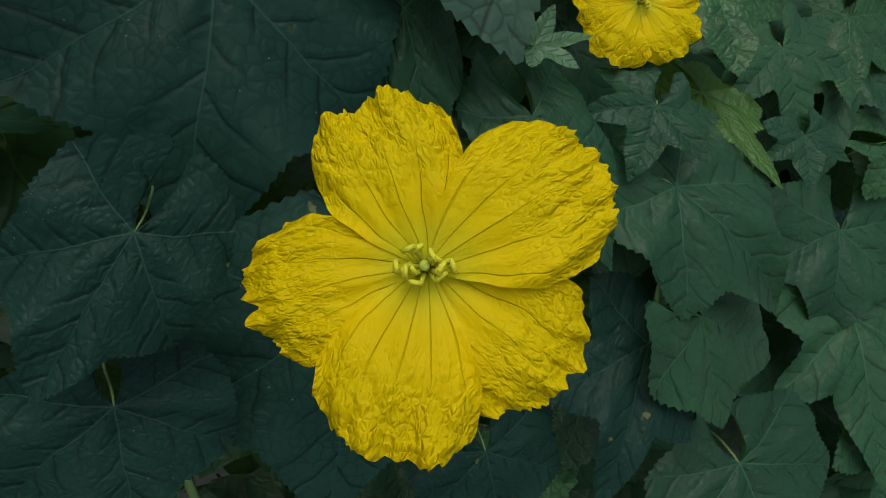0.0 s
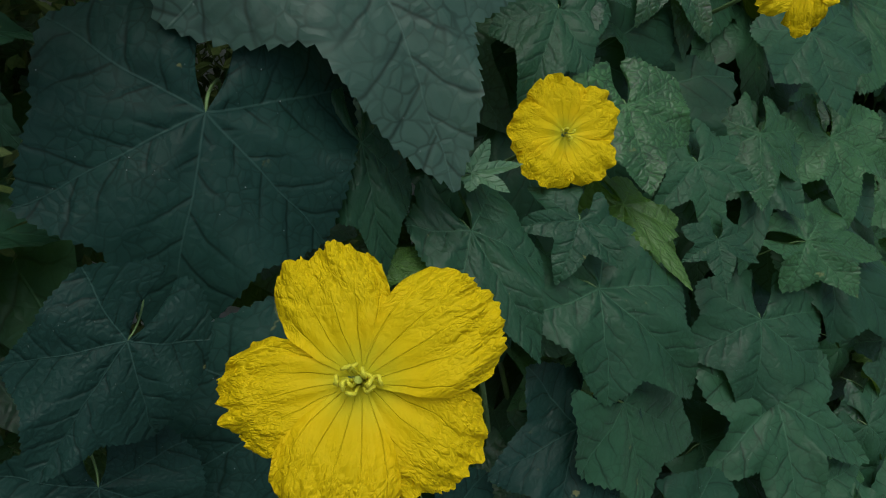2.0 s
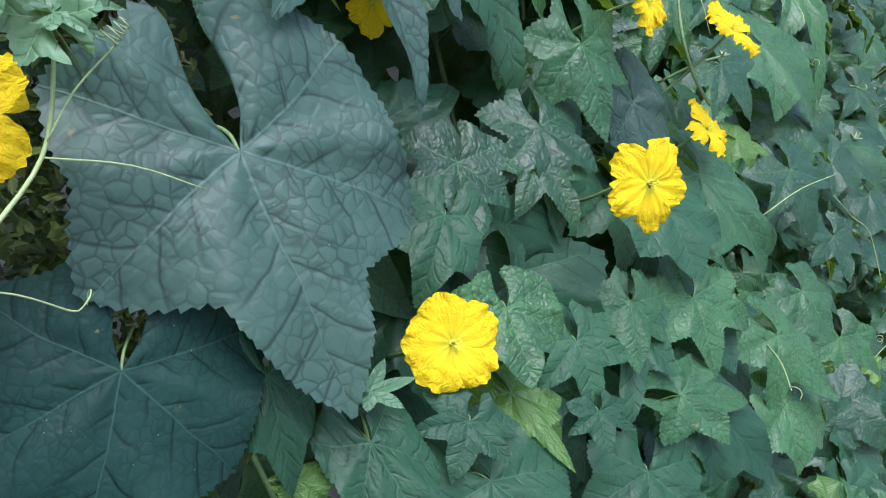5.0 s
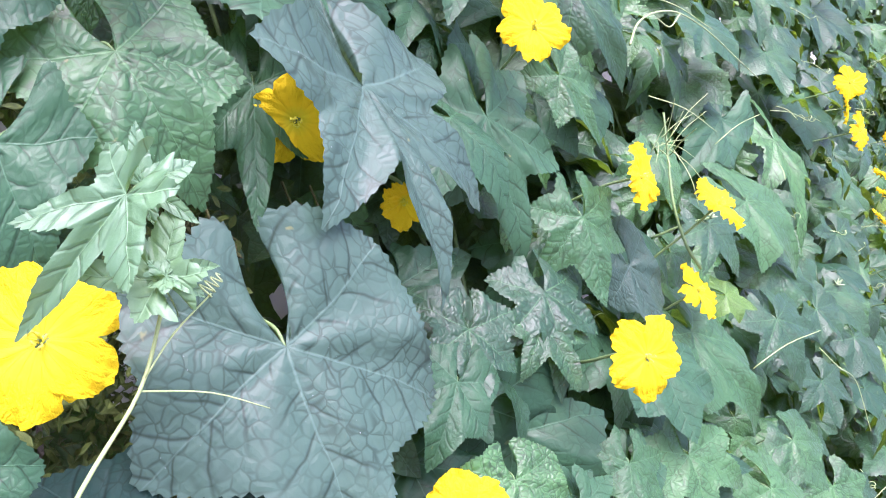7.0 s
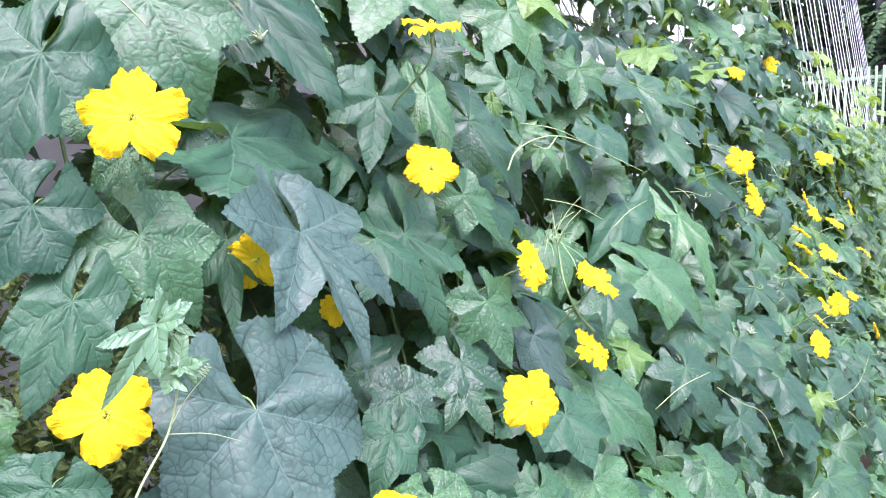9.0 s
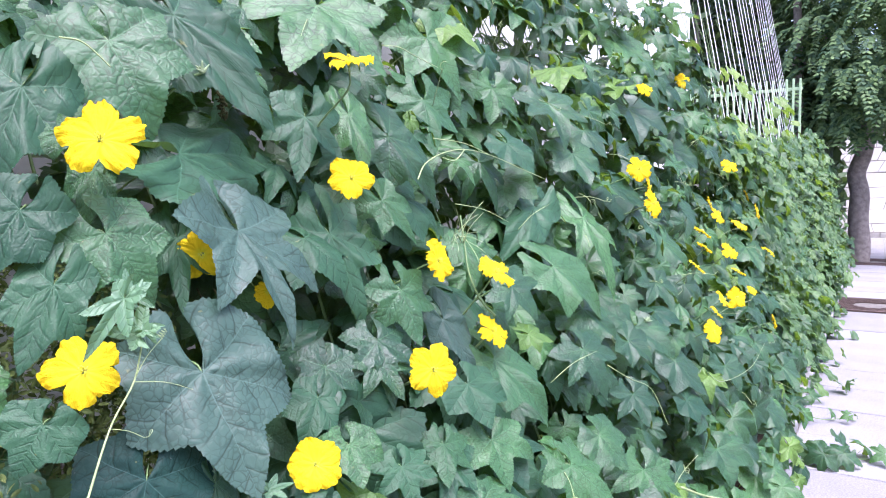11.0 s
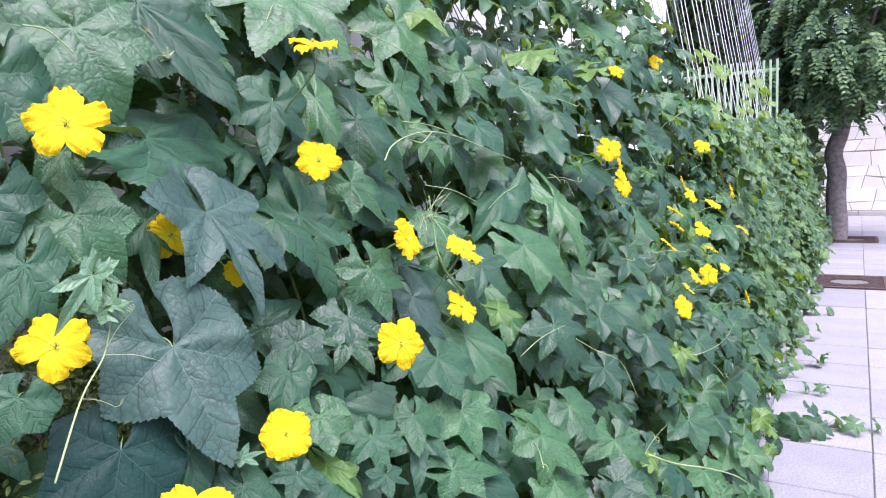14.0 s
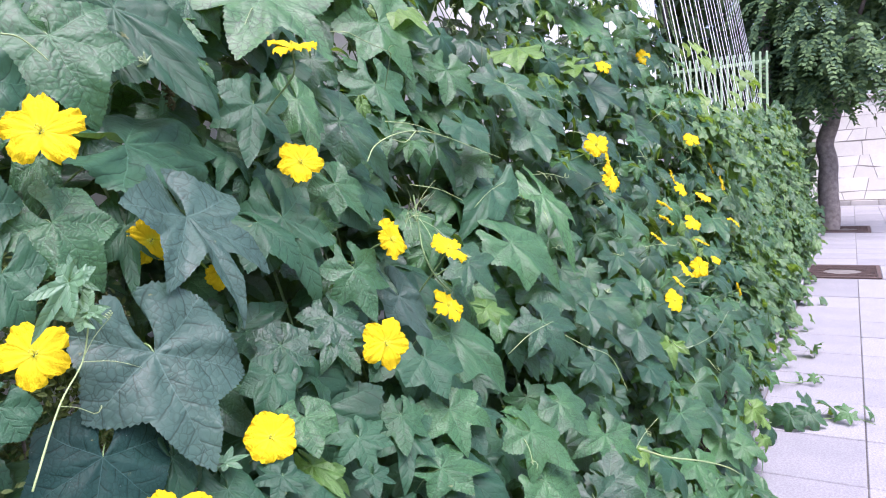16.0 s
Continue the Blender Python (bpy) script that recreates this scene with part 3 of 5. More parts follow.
def stamen_pieces(seed, count, steps):
    """Short stamens with twisted heads, as (filament, anther) lines of tube."""
    rnd = random.Random(seed)
    pieces = []
    for k in range(count):
        a, lean = math.tau * k / count + rnd.uniform(-0.3, 0.3), rnd.uniform(0.05, 0.15)
        foot = Vector((0.03 * math.cos(a), 0.03 * math.sin(a), 0.02))
        head = Vector((lean * math.cos(a), lean * math.sin(a), rnd.uniform(0.16, 0.27)))
        side = Vector((-math.sin(a), math.cos(a), 0)) * rnd.choice((-0.04, 0.04))
        filament = tube(glide([foot, foot.lerp(head, 0.5) + Vector((0, 0, 0.03)), head], steps), 0.015, 0.012, 6)
        hook = [head, head + side * 0.6 + Vector((0, 0, 0.03)), head + side * 1.3 + Vector((0, 0, 0.01)), head + side * 1.5 - Vector((0, 0, 0.03)),
                head + side * 0.9 - Vector((0.01, 0, 0.045)), head + side * 0.4 - Vector((0.015, 0.01, 0.02))]
        pieces.append((filament, tube(glide(hook, steps), 0.014, 0.017, 6)))
    return pieces


STAMENS = [(mesh_of("stamen", *f, [M_STAMEN]), mesh_of("anther", *a, [M_STAMEN])) for f, a in stamen_pieces(2, 11, 4)]
PISTIL = mesh_of("pistil", *tube(glide([(0, 0, 0.0), (0.005, 0, 0.12), (0, 0.01, 0.20)], 4), 0.02, 0.028, 8), [M_PISTIL])
FAR_STAMENS = mesh_of("stamen_tuft", *joined([t for pair in stamen_pieces(3, 6, 2) for t in pair]), [M_STAMEN])
CUP = mesh_of("calyx", *tube([Vector((0, 0, -0.22)), Vector((0, 0, -0.10)), Vector((0, 0, 0.015))], 0.045, 0.10, 8), [M_STEM])
SEPAL = mesh_of("sepal", *tube(glide([(0.08, 0, -0.02), (0.22, 0, -0.02), (0.34, 0, -0.09)], 3), 0.045, 0.006, 5), [M_STEM])
FLOWERS = []


def flower(place, facing, size, spin=0.0, angles=None, fine=False, open_up=1.0, label="open bright yellow loofah flower with five crinkled petals", lengths=(1, 1, 1, 1, 1), widths=(1, 1, 1, 1, 1), tilts=(0, 0, 0, 0, 0), rises=(0, 0.006, 0.012, 0, 0.006)):
    z = Vector(facing).normalized()
    y = (Vector((0, 0, 1)) - z * z.z)
    y = (y if y.length > 0.05 else Vector((0, 1, 0))).normalized()
    turn = Matrix((y.cross(z), y, z)).transposed().to_4x4()
    at = Matrix.Translation(place) @ turn
    thing = stand("loofah_flower", at, label, "flower", "flowers on the vines")
    FLOWERS.append((Vector(place), size, z))
    rnd = random.Random(len(FLOWERS))
    r = size / 2
    meshes = FINE_PETALS if fine else PETALS
    for k in range(5):
        a = radians(angles[k] if angles else spin + 72 * k + rnd.uniform(-7, 7)) - math.pi / 2
        grow, wide = r * lengths[k] * (1 if angles else rnd.uniform(0.92, 1.06)), r * widths[k] * (1 if angles else rnd.uniform(0.94, 1.15))
        tilt = radians(tilts[k] + (1 - open_up) * 60 + (0 if angles else rnd.uniform(-9, 9)))
        local = Matrix.Translation((0, 0, rises[k] * r)) @ Matrix.Rotation(a, 4, "Z") @ Matrix.Translation((0, 0.03 * r, 0)) @ Matrix.Rotation(tilt, 4, "X") @ Matrix.Diagonal((wide, grow, r, 1))
        ob = part("petal", meshes[k] if fine else rnd.choice(meshes), None, thing)
        ob.matrix_basis = local
    if fine:
        for filament, anther in STAMENS:
            one = part("stamen", filament, None, thing, "greenish yellow stamen")
            one.matrix_basis = Matrix.Diagonal((r, r, r, 1))
            part("anther", anther, None, one)
        part("pistil", PISTIL, None, thing, "pale green pistil").matrix_basis = Matrix.Diagonal((r, r, r, 1))
    else:
        part("stamen_tuft", FAR_STAMENS, None, thing, "greenish yellow stamens").matrix_basis = Matrix.Diagonal((r, r, r, 1))
    cup = part("calyx", CUP, None, thing)
    cup.matrix_basis = Matrix.Diagonal((r, r, r, 1))
    for k in range(5):
        part("sepal", SEPAL, None, cup).matrix_basis = Matrix.Rotation(math.tau * k / 5, 4, "Z")
    back = Vector(place) - z * r * 0.2
    foot = Vector(place) - z * 0.13 + Vector((-0.03, 0, -0.03))
    foot.x = min(foot.x, hedge(foot.y, foot.z) - 0.06)
    rod("stalk", [back, back - z * r * 0.9, foot.lerp(back, 0.35), foot], 0.0018, 0.0024, M_STEM, thing, 4, 5)
    return thing


flower((0.264, 0.212, 1.057), (0.55, -0.56, 0.62), 0.1015, angles=(109, 30, -42, -104, 191), fine=True,
       lengths=(0.93, 1.04, 0.97, 1.02, 1.0), widths=(1.0, 1.10, 1.12, 1.10, 1.0), tilts=(2, 4, -6, 3, -4), rises=(0.010, 0.030, -0.015, 0.035, 0.0), label="wide open yellow loofah flower with deeply wrinkled petals")
flower((0.161, 0.471, 1.056), (0.72, -0.50, 0.45), 0.077, angles=(95, 20, -56, -124, 165), widths=(1.3, 1.3, 1.3, 1.3, 1.3), label="round yellow loofah flower with overlapping petals beside a large leaf")
flower((0.200, 0.725, 1.141), (0.75, -0.60, 0.30), 0.090, 65)
flower((0.155, 1.023, 1.147), (0.75, -0.05, 0.70), 0.085, 40)
flower((0.163, 1.025, 1.272), (0.62, -0.05, 0.80), 0.085, 10)
flower((0.091, 0.916, 1.305), (0.95, -0.02, 0.35), 0.088, 30)
flower((-0.001, 0.766, 1.472), (0.72, -0.62, 0.40), 0.092, 54)
flower((0.001, 0.275, 1.520), (0.72, -0.55, 0.42), 0.103, 18, label="large yellow loofah flower with ruffled petals under a dark leaf")
flower((0.016, 0.752, 1.682), (0.30, -0.22, 0.95), 0.092, 0, label="yellow loofah flower seen from its side")
flower((0.060, 0.200, 1.246), (0.68, -0.52, 0.52), 0.086, 40, label="yellow loofah flower with one petal gap beside a young shoot")
flower((-0.010, 0.428, 1.360), (0.70, -0.65, -0.10), 0.080, 15, label="yellow loofah flower half hidden behind a grey-green leaf")
flower((0.046, 0.502, 1.298), (0.65, -0.55, -0.35), 0.052, 50, open_up=0.6, label="half closed yellow loofah flower hanging under a leaf")
SMALL = "small open yellow loofah flower among the leaves"
flower((-0.160, 4.00, 2.05), (0.7, -0.7, 0.3), 0.095, 10, label=SMALL)
flower((0.125, 2.173, 1.502), (0.7, -0.6, 0.4), 0.095, 30, label=SMALL)
flower((0.167, 2.197, 1.380), (0.9, -0.25, 0.3), 0.100, 50, label=SMALL)
flower((0.113, 3.955, 1.542), (0.5, -0.6, 0.7), 0.100, 20, label=SMALL)
flower((0.333, 2.395, 0.903), (0.8, -0.5, 0.35), 0.090, 0, label=SMALL)
flower((0.304, 3.07, 0.93), (0.7, -0.7, 0.3), 0.100, 15, label=SMALL)
flower((0.293, 2.817, 0.954), (0.8, 0.1, 0.6), 0.095, 45, label=SMALL)
flower((0.095, 2.40, 1.44), (0.9, 0.3, 0.2), 0.09, 33, label=SMALL)
flower((0.105, 4.60, 1.373), (0.9, 0.2, 0.3), 0.095, 60, label=SMALL)
flower((0.159, 4.70, 1.253), (0.9, 0.1, 0.3), 0.10, 5, label=SMALL)
flower((0.117, 3.419, 1.345), (0.9, 0.2, 0.3), 0.075, 12, label=SMALL)
flower((0.148, 3.441, 1.276), (0.8, -0.2, 0.5), 0.090, 22, label=SMALL)
flower((0.170, 2.993, 1.227), (0.6, 0.3, 0.8), 0.085, 32, label=SMALL)
flower((0.181, 3.91, 1.204), (0.5, -0.2, 0.8), 0.10, 42, label=SMALL)
flower((0.223, 3.358, 1.110), (0.7, -0.3, 0.6), 0.100, 52, label=SMALL)
flower((0.198, 2.909, 1.166), (0.6, 0.4, 0.8), 0.080, 62, label=SMALL)
flower((0.223, 2.643, 1.109), (0.7, 0.2, 0.6), 0.080, 8, label=SMALL)
flower((0.266, 3.351, 1.014), (0.5, 0.2, 0.9), 0.075, 18, label=SMALL)
flower((0.264, 4.448, 1.018), (0.6, 0.1, 0.8), 0.095, 28, label=SMALL)
flower((0.301, 2.626, 0.936), (0.7, 0.2, 0.7), 0.065, 38, label=SMALL)
flower((0.314, 3.453, 0.909), (0.6, -0.3, 0.7), 0.060, 48, label=SMALL)
flower((0.396, 3.641, 0.726), (0.9, 0.3, 0.3), 0.075, 58, label=SMALL)
flower((-0.10, 3.016, 1.888), (0.6, -0.5, 0.6), 0.080, 3, label=SMALL)

# ---- the vines ----
EDGES = (-1.2, 0.55, 1.1, 1.75, 2.5, 3.4, 4.7, 7.4)
PLANTS = [stand("loofah_vine", (0.30, (a + b) / 2, 0.02), "climbing loofah vine with dark green lobed leaves and tendrils", "vine", "vines along the facade")
          for a, b in zip(EDGES, EDGES[1:])]


def plant_at(y):
    return PLANTS[min(len(PLANTS) - 1, max(0, sum(y >= e for e in EDGES) - 1))]


PLACED = []


def leaf(kind, base, tip, wide=1.0, roll=0.0, lean=SKYWARD):
    """A large leaf from the end of its stalk to its tip."""
    mesh = FINE[kind][len(PLACED) % len(FINE[kind])]
    m = leaf_pose(base, tip, wide, lean, roll)
    PLACED.append((m @ Vector((0, 0.25, 0)), (Vector(tip) - Vector(base)).length))
    blade = part("leaf", mesh, None, plant_at(base[1]), at=m)
    part("petiole", STALKS[len(PLACED) % 3], None, blade)
    return blade


leaf("grey", (0.080, 0.349, 1.211), (0.176, 0.357, 1.055), 0.93, lean=(0.82, -0.30, 0.49))
leaf("grey_star", (0.011, 0.480, 1.391), (0.140, 0.493, 1.243), 0.98, lean=(0.74, 0.08, 0.66))
# the old kinds here hold the dark behind the flower in their colour
leaf("old_shaded", (0.084, 0.255, 1.098), (0.126, 0.197, 0.991), 0.95, lean=(0.82, -0.30, 0.49))
leaf("old_shaded", (0.157, 0.170, 1.035), (0.164, 0.118, 0.991), 0.77, lean=(0.82, -0.30, 0.49))
leaf("old_shaded", (0.157, 0.252, 0.946), (0.195, 0.207, 0.854), 1.14, lean=(0.82, -0.30, 0.49))
# dull kinds low down carry the shade under the canopy in their colour
leaf("dull", (0.158, 0.385, 1.011), (0.230, 0.385, 0.949), 0.65)
leaf("dull", (0.211, 0.463, 0.958), (0.299, 0.499, 0.897), 0.78)
leaf("old_shaded_star", (0.233, 0.428, 0.865), (0.269, 0.350, 0.801), 0.72)
leaf("star", (0.040, 0.630, 1.148), (0.093, 0.588, 1.084), 0.97)
leaf("dull", (0.063, 0.584, 1.109), (0.093, 0.520, 1.057), 0.82)
leaf("star", (0.056, 0.758, 1.170), (0.137, 0.722, 1.086), 0.91)
leaf("dull_star", (0.181, 0.795, 0.958), (0.236, 0.719, 0.880), 0.76)
leaf("dull_star", (0.203, 0.960, 0.933), (0.276, 0.942, 0.862), 1.41)
leaf("dull_star", (0.160, 0.658, 0.984), (0.208, 0.646, 0.937), 1.25)
leaf("dull", (0.259, 0.855, 0.853), (0.374, 0.894, 0.770), 0.72)
leaf("dull", (0.246, 0.737, 0.815), (0.293, 0.675, 0.749), 1.20)
leaf("dull_star", (0.287, 0.721, 0.746), (0.381, 0.657, 0.638), 0.99)
leaf("dull", (0.292, 0.501, 0.734), (0.358, 0.489, 0.673), 1.46)
leaf("bright", (-0.132, 0.379, 1.677), (-0.051, 0.394, 1.552), 1.10, lean=(0.78, -0.42, 0.46))
leaf("dull", (-0.151, 0.507, 1.742), (-0.001, 0.586, 1.560), 0.55, lean=(0.78, -0.42, 0.46))
leaf("dull", (-0.088, 0.457, 1.512), (-0.144, 0.735, 1.533), 0.55, lean=(0.74, 0.10, 0.66))
leaf("bright", (-0.008, 0.279, 1.400), (0.053, 0.313, 1.320), 1.09, lean=(0.82, -0.30, 0.49))
leaf("dull_star", (-0.040, 0.408, 1.384), (0.007, 0.380, 1.277), 0.55, lean=(0.78, -0.42, 0.46))
leaf("dull_star", (-0.043, 0.748, 1.368), (0.053, 0.751, 1.207), 0.69, lean=(0.78, -0.42, 0.46))
leaf("bright_star", (0.058, 0.832, 1.254), (0.114, 0.826, 1.154), 0.98, lean=(0.78, -0.42, 0.46))
leaf("bright_star", (-0.040, 0.909, 1.427), (0.030, 0.947, 1.343), 0.73, lean=(0.78, -0.42, 0.46))
leaf("dull_star", (-0.104, 0.758, 1.592), (-0.066, 0.694, 1.470), 0.87, lean=(0.78, -0.42, 0.46))
leaf("grey", (0.082, 0.945, 1.179), (0.156, 0.959, 1.067), 0.55, lean=(0.78, -0.42, 0.46))
leaf("bright", (0.155, 1.030, 1.084), (0.291, 1.063, 0.981), 0.67)
leaf("bright_star", (0.211, 0.909, 0.959), (0.276, 0.876, 0.890), 1.33)
leaf("bright_star", (0.179, 0.785, 0.985), (0.220, 0.741, 0.931), 1.14)
leaf("dull_star", (0.178, 0.657, 0.988), (0.227, 0.638, 0.938), 1.25)
leaf("bright_star", (0.278, 1.154, 0.831), (0.386, 1.183, 0.750), 0.94)
leaf("bright_star", (0.246, 0.807, 0.881), (0.314, 0.903, 0.863), 0.73)
leaf("star", (0.070, 0.737, 1.139), (0.136, 0.737, 1.082), 1.03)
leaf("bright", (0.314, 1.138, 0.729), (0.405, 1.199, 0.676), 1.14)
leaf("bright_star", (-0.162, 1.257, 1.677), (-0.100, 1.220, 1.537), 1.05, lean=(0.78, -0.42, 0.46))
leaf("bright_star", (-0.251, 1.416, 1.874), (-0.146, 1.442, 1.719), 1.17, lean=(0.78, -0.42, 0.46))
leaf("broad", (-0.092, 1.006, 1.567), (0.017, 1.074, 1.442), 0.65, lean=(0.78, -0.42, 0.46))
leaf("star", (-0.176, 1.659, 1.753), (-0.143, 1.606, 1.648), 1.26, lean=(0.78, -0.42, 0.46))
# fresh leaves high up are coloured as if lit from behind
leaf("fresh", (-0.239, 2.349, 1.915), (-0.292, 2.091, 1.847), 0.55, lean=(0.30, -0.30, 0.90))
leaf("fresh", (-0.113, 1.124, 1.613), (-0.095, 1.114, 1.572), 0.68, lean=(0.78, -0.42, 0.46))
leaf("dull", (-0.031, 1.639, 1.387), (-0.012, 1.436, 1.285), 0.56)
leaf("bright", (0.080, 1.521, 1.227), (0.234, 1.606, 1.130), 0.89)
leaf("broad", (0.137, 1.599, 1.101), (0.208, 1.525, 1.010), 1.15)
leaf("star", (0.028, 1.894, 1.344), (0.209, 1.827, 1.160), 0.55)
leaf("young", (0.141, 0.221, 1.294), (0.105, 0.203, 1.338), 0.77, lean=(0.76, -0.51, 0.41))
leaf("young", (0.129, 0.212, 1.334), (0.127, 0.161, 1.275), 0.55, lean=(0.76, -0.51, 0.41))
leaf("young", (0.144, 0.222, 1.297), (0.152, 0.247, 1.304), 0.83, lean=(0.70, -0.40, 0.60))
leaf("young", (0.119, 0.225, 1.336), (0.128, 0.248, 1.349), 1.58, lean=(0.76, -0.51, 0.41))
leaf("dull", (-0.125, 0.247, 1.595), (-0.088, 0.168, 1.460), 0.66, lean=(0.78, -0.42, 0.46))
leaf("dull", (-0.043, 0.193, 1.434), (-0.032, 0.126, 1.355), 0.83, lean=(0.78, -0.42, 0.46))
leaf("dull", (-0.002, 0.205, 1.343), (0.021, 0.146, 1.251), 0.65, lean=(0.78, -0.42, 0.46))
leaf("dull", (0.063, 0.148, 1.198), (0.070, 0.111, 1.153), 1.22, lean=(0.78, -0.42, 0.46))
leaf("broad", (-0.067, 0.304, 1.487), (-0.041, 0.268, 1.410), 0.58, lean=(0.78, -0.42, 0.46))
leaf("broad", (-0.088, 0.270, 1.534), (-0.097, 0.221, 1.505), 0.70, lean=(0.78, -0.42, 0.46))
leaf("broad", (-0.092, 0.396, 1.520), (-0.047, 0.397, 1.446), 0.55, lean=(0.78, -0.42, 0.46))
leaf("old_shaded", (0.144, 0.145, 0.953), (0.171, 0.129, 0.898), 1.13, lean=(0.82, -0.30, 0.49))
leaf("old_shaded", (0.195, 0.320, 0.817), (0.230, 0.309, 0.751), 1.06, lean=(0.82, -0.30, 0.49))
leaf("dull", (0.111, 0.336, 1.069), (0.151, 0.325, 0.996), 0.55, lean=(0.82, -0.30, 0.49))
leaf("fresh", (0.135, 0.339, 0.994), (0.157, 0.373, 0.989), 0.55)
leaf("young", (0.151, 0.390, 1.047), (0.165, 0.426, 1.050), 0.73)
leaf("fresh", (0.178, 0.537, 0.987), (0.254, 0.525, 0.957), 0.55, lean=(0.30, -0.30, 0.90))
leaf("fresh", (0.187, 0.553, 0.967), (0.228, 0.576, 0.942), 0.78)
leaf("fresh", (0.146, 1.218, 1.103), (0.194, 1.270, 1.084), 0.85)
leaf("fresh", (-0.219, 2.945, 1.907), (-0.326, 2.794, 1.892), 1.13, lean=(0.30, -0.30, 0.90))
leaf("fresh", (-0.249, 1.507, 1.936), (-0.112, 1.495, 1.847), 0.71, lean=(0.51, -0.30, 0.81))
leaf("dull", (0.249, 0.458, 0.881), (0.286, 0.539, 0.814), 0.90)
leaf("dull_star", (0.346, 0.713, 0.659), (0.415, 0.742, 0.611), 1.40)
leaf("star", (-0.187, 0.894, 1.844), (-0.106, 0.740, 1.710), 1.20)
leaf("star", (0.097, 1.230, 1.212), (0.175, 1.254, 1.154), 1.50)
leaf("star", (0.396, 2.162, 0.548), (0.471, 2.104, 0.459), 1.60)
leaf("broad", (0.268, 1.363, 0.831), (0.347, 1.368, 0.766), 1.20)
leaf("broad", (0.047, 1.086, 1.323), (0.102, 1.065, 1.267), 0.90)
leaf("dull", (-0.065, 1.537, 1.573), (0.027, 1.545, 1.497), 1.10)
leaf("star", (0.185, 1.472, 1.016), (0.283, 1.458, 0.926), 1.30)
leaf("star", (0.204, 1.795, 0.975), (0.283, 1.826, 0.920), 1.30)
leaf("star", (-0.137, 1.992, 1.732), (-0.020, 1.930, 1.606), 1.20)
leaf("broad", (-0.079, 0.856, 1.604), (0.004, 0.826, 1.498), 0.55)
leaf("dull", (0.164, 0.901, 1.064), (0.231, 0.880, 0.998), 1.20)
leaf("broad", (0.165, 0.541, 1.062), (0.211, 0.520, 1.014), 1.20)
leaf("dull_star", (0.190, 0.459, 1.005), (0.205, 0.425, 0.978), 1.40)
leaf("dull_star", (0.221, 0.632, 0.938), (0.245, 0.613, 0.909), 1.40)
leaf("dull", (-0.010, 2.262, 1.450), (0.074, 2.173, 1.340), 1.40)
leaf("broad", (0.093, 2.588, 1.221), (0.171, 2.479, 1.109), 1.10)
leaf("broad", (0.167, 4.270, 1.056), (0.280, 4.186, 0.924), 1.10)
leaf("star", (0.194, 1.907, 0.997), (0.250, 1.808, 0.907), 1.40)
leaf("broad", (0.263, 2.135, 0.842), (0.378, 2.143, 0.747), 1.00)
leaf("dull", (0.315, 2.077, 0.729), (0.390, 2.127, 0.685), 1.10)
leaf("star", (0.330, 1.529, 0.694), (0.388, 1.462, 0.617), 1.40)
leaf("broad", (0.429, 2.451, 0.475), (0.498, 2.392, 0.391), 1.00)
leaf("broad", (0.442, 3.038, 0.446), (0.552, 3.137, 0.392), 1.00)
leaf("broad", (0.481, 2.438, 0.360), (0.566, 2.407, 0.273), 1.00)
leaf("star", (0.460, 2.089, 0.405), (0.516, 2.028, 0.332), 1.30)
leaf("star", (0.365, 1.726, 0.617), (0.416, 1.716, 0.569), 1.30)
leaf("broad", (-0.060, 2.024, 1.560), (0.033, 1.967, 1.457), 1.10)
leaf("star", (-0.171, 2.997, 1.807), (-0.056, 2.878, 1.658), 1.30)
leaf("broad", (-0.102, 2.243, 1.654), (0.001, 2.231, 1.561), 1.10)
leaf("star", (-0.346, 3.286, 2.196), (-0.246, 3.117, 2.040), 1.30)
leaf("broad", (-0.191, 3.542, 1.853), (-0.061, 3.443, 1.699), 1.20)
leaf("broad", (-0.091, 3.493, 1.629), (0.022, 3.384, 1.487), 1.20)
leaf("broad", (-0.203, 4.842, 1.880), (-0.098, 4.691, 1.726), 1.20)
leaf("broad", (-0.331, 4.178, 2.164), (-0.191, 4.061, 1.994), 1.10)
leaf("broad", (0.040, 3.075, 1.338), (0.133, 3.011, 1.232), 1.10)
leaf("star", (0.153, 2.288, 1.088), (0.239, 2.273, 1.007), 1.30)
leaf("star", (0.241, 2.429, 0.893), (0.323, 2.390, 0.806), 1.30)
leaf("star", (0.326, 2.689, 0.704), (0.408, 2.661, 0.621), 1.30)
leaf("star", (0.345, 3.374, 0.662), (0.431, 3.318, 0.565), 1.30)
leaf("star", (0.433, 3.740, 0.466), (0.522, 3.680, 0.364), 1.20)
leaf("star", (0.259, 1.668, 0.852), (0.325, 1.639, 0.783), 1.30)
rnd = random.Random(11)
count = {p: len(p.children) for p in PLANTS}


STREET = Vector((0.30, -0.95, 0.05)).normalized()


def free_of_flowers(p, size, out):
    for c, d, z in FLOWERS:
        v = p - c
        for way in (z, STREET):
            ahead = v.dot(way)
            if -0.03 < ahead < 0.45 and (v - way * ahead).length < d * 0.5 + size * 0.5:
                return False
    return True


GAPS = []


def gap(place, way, r):
    """An opening among the leaves: a round shaft of radius r through place."""
    GAPS.append((Vector(place), Vector(way), r))


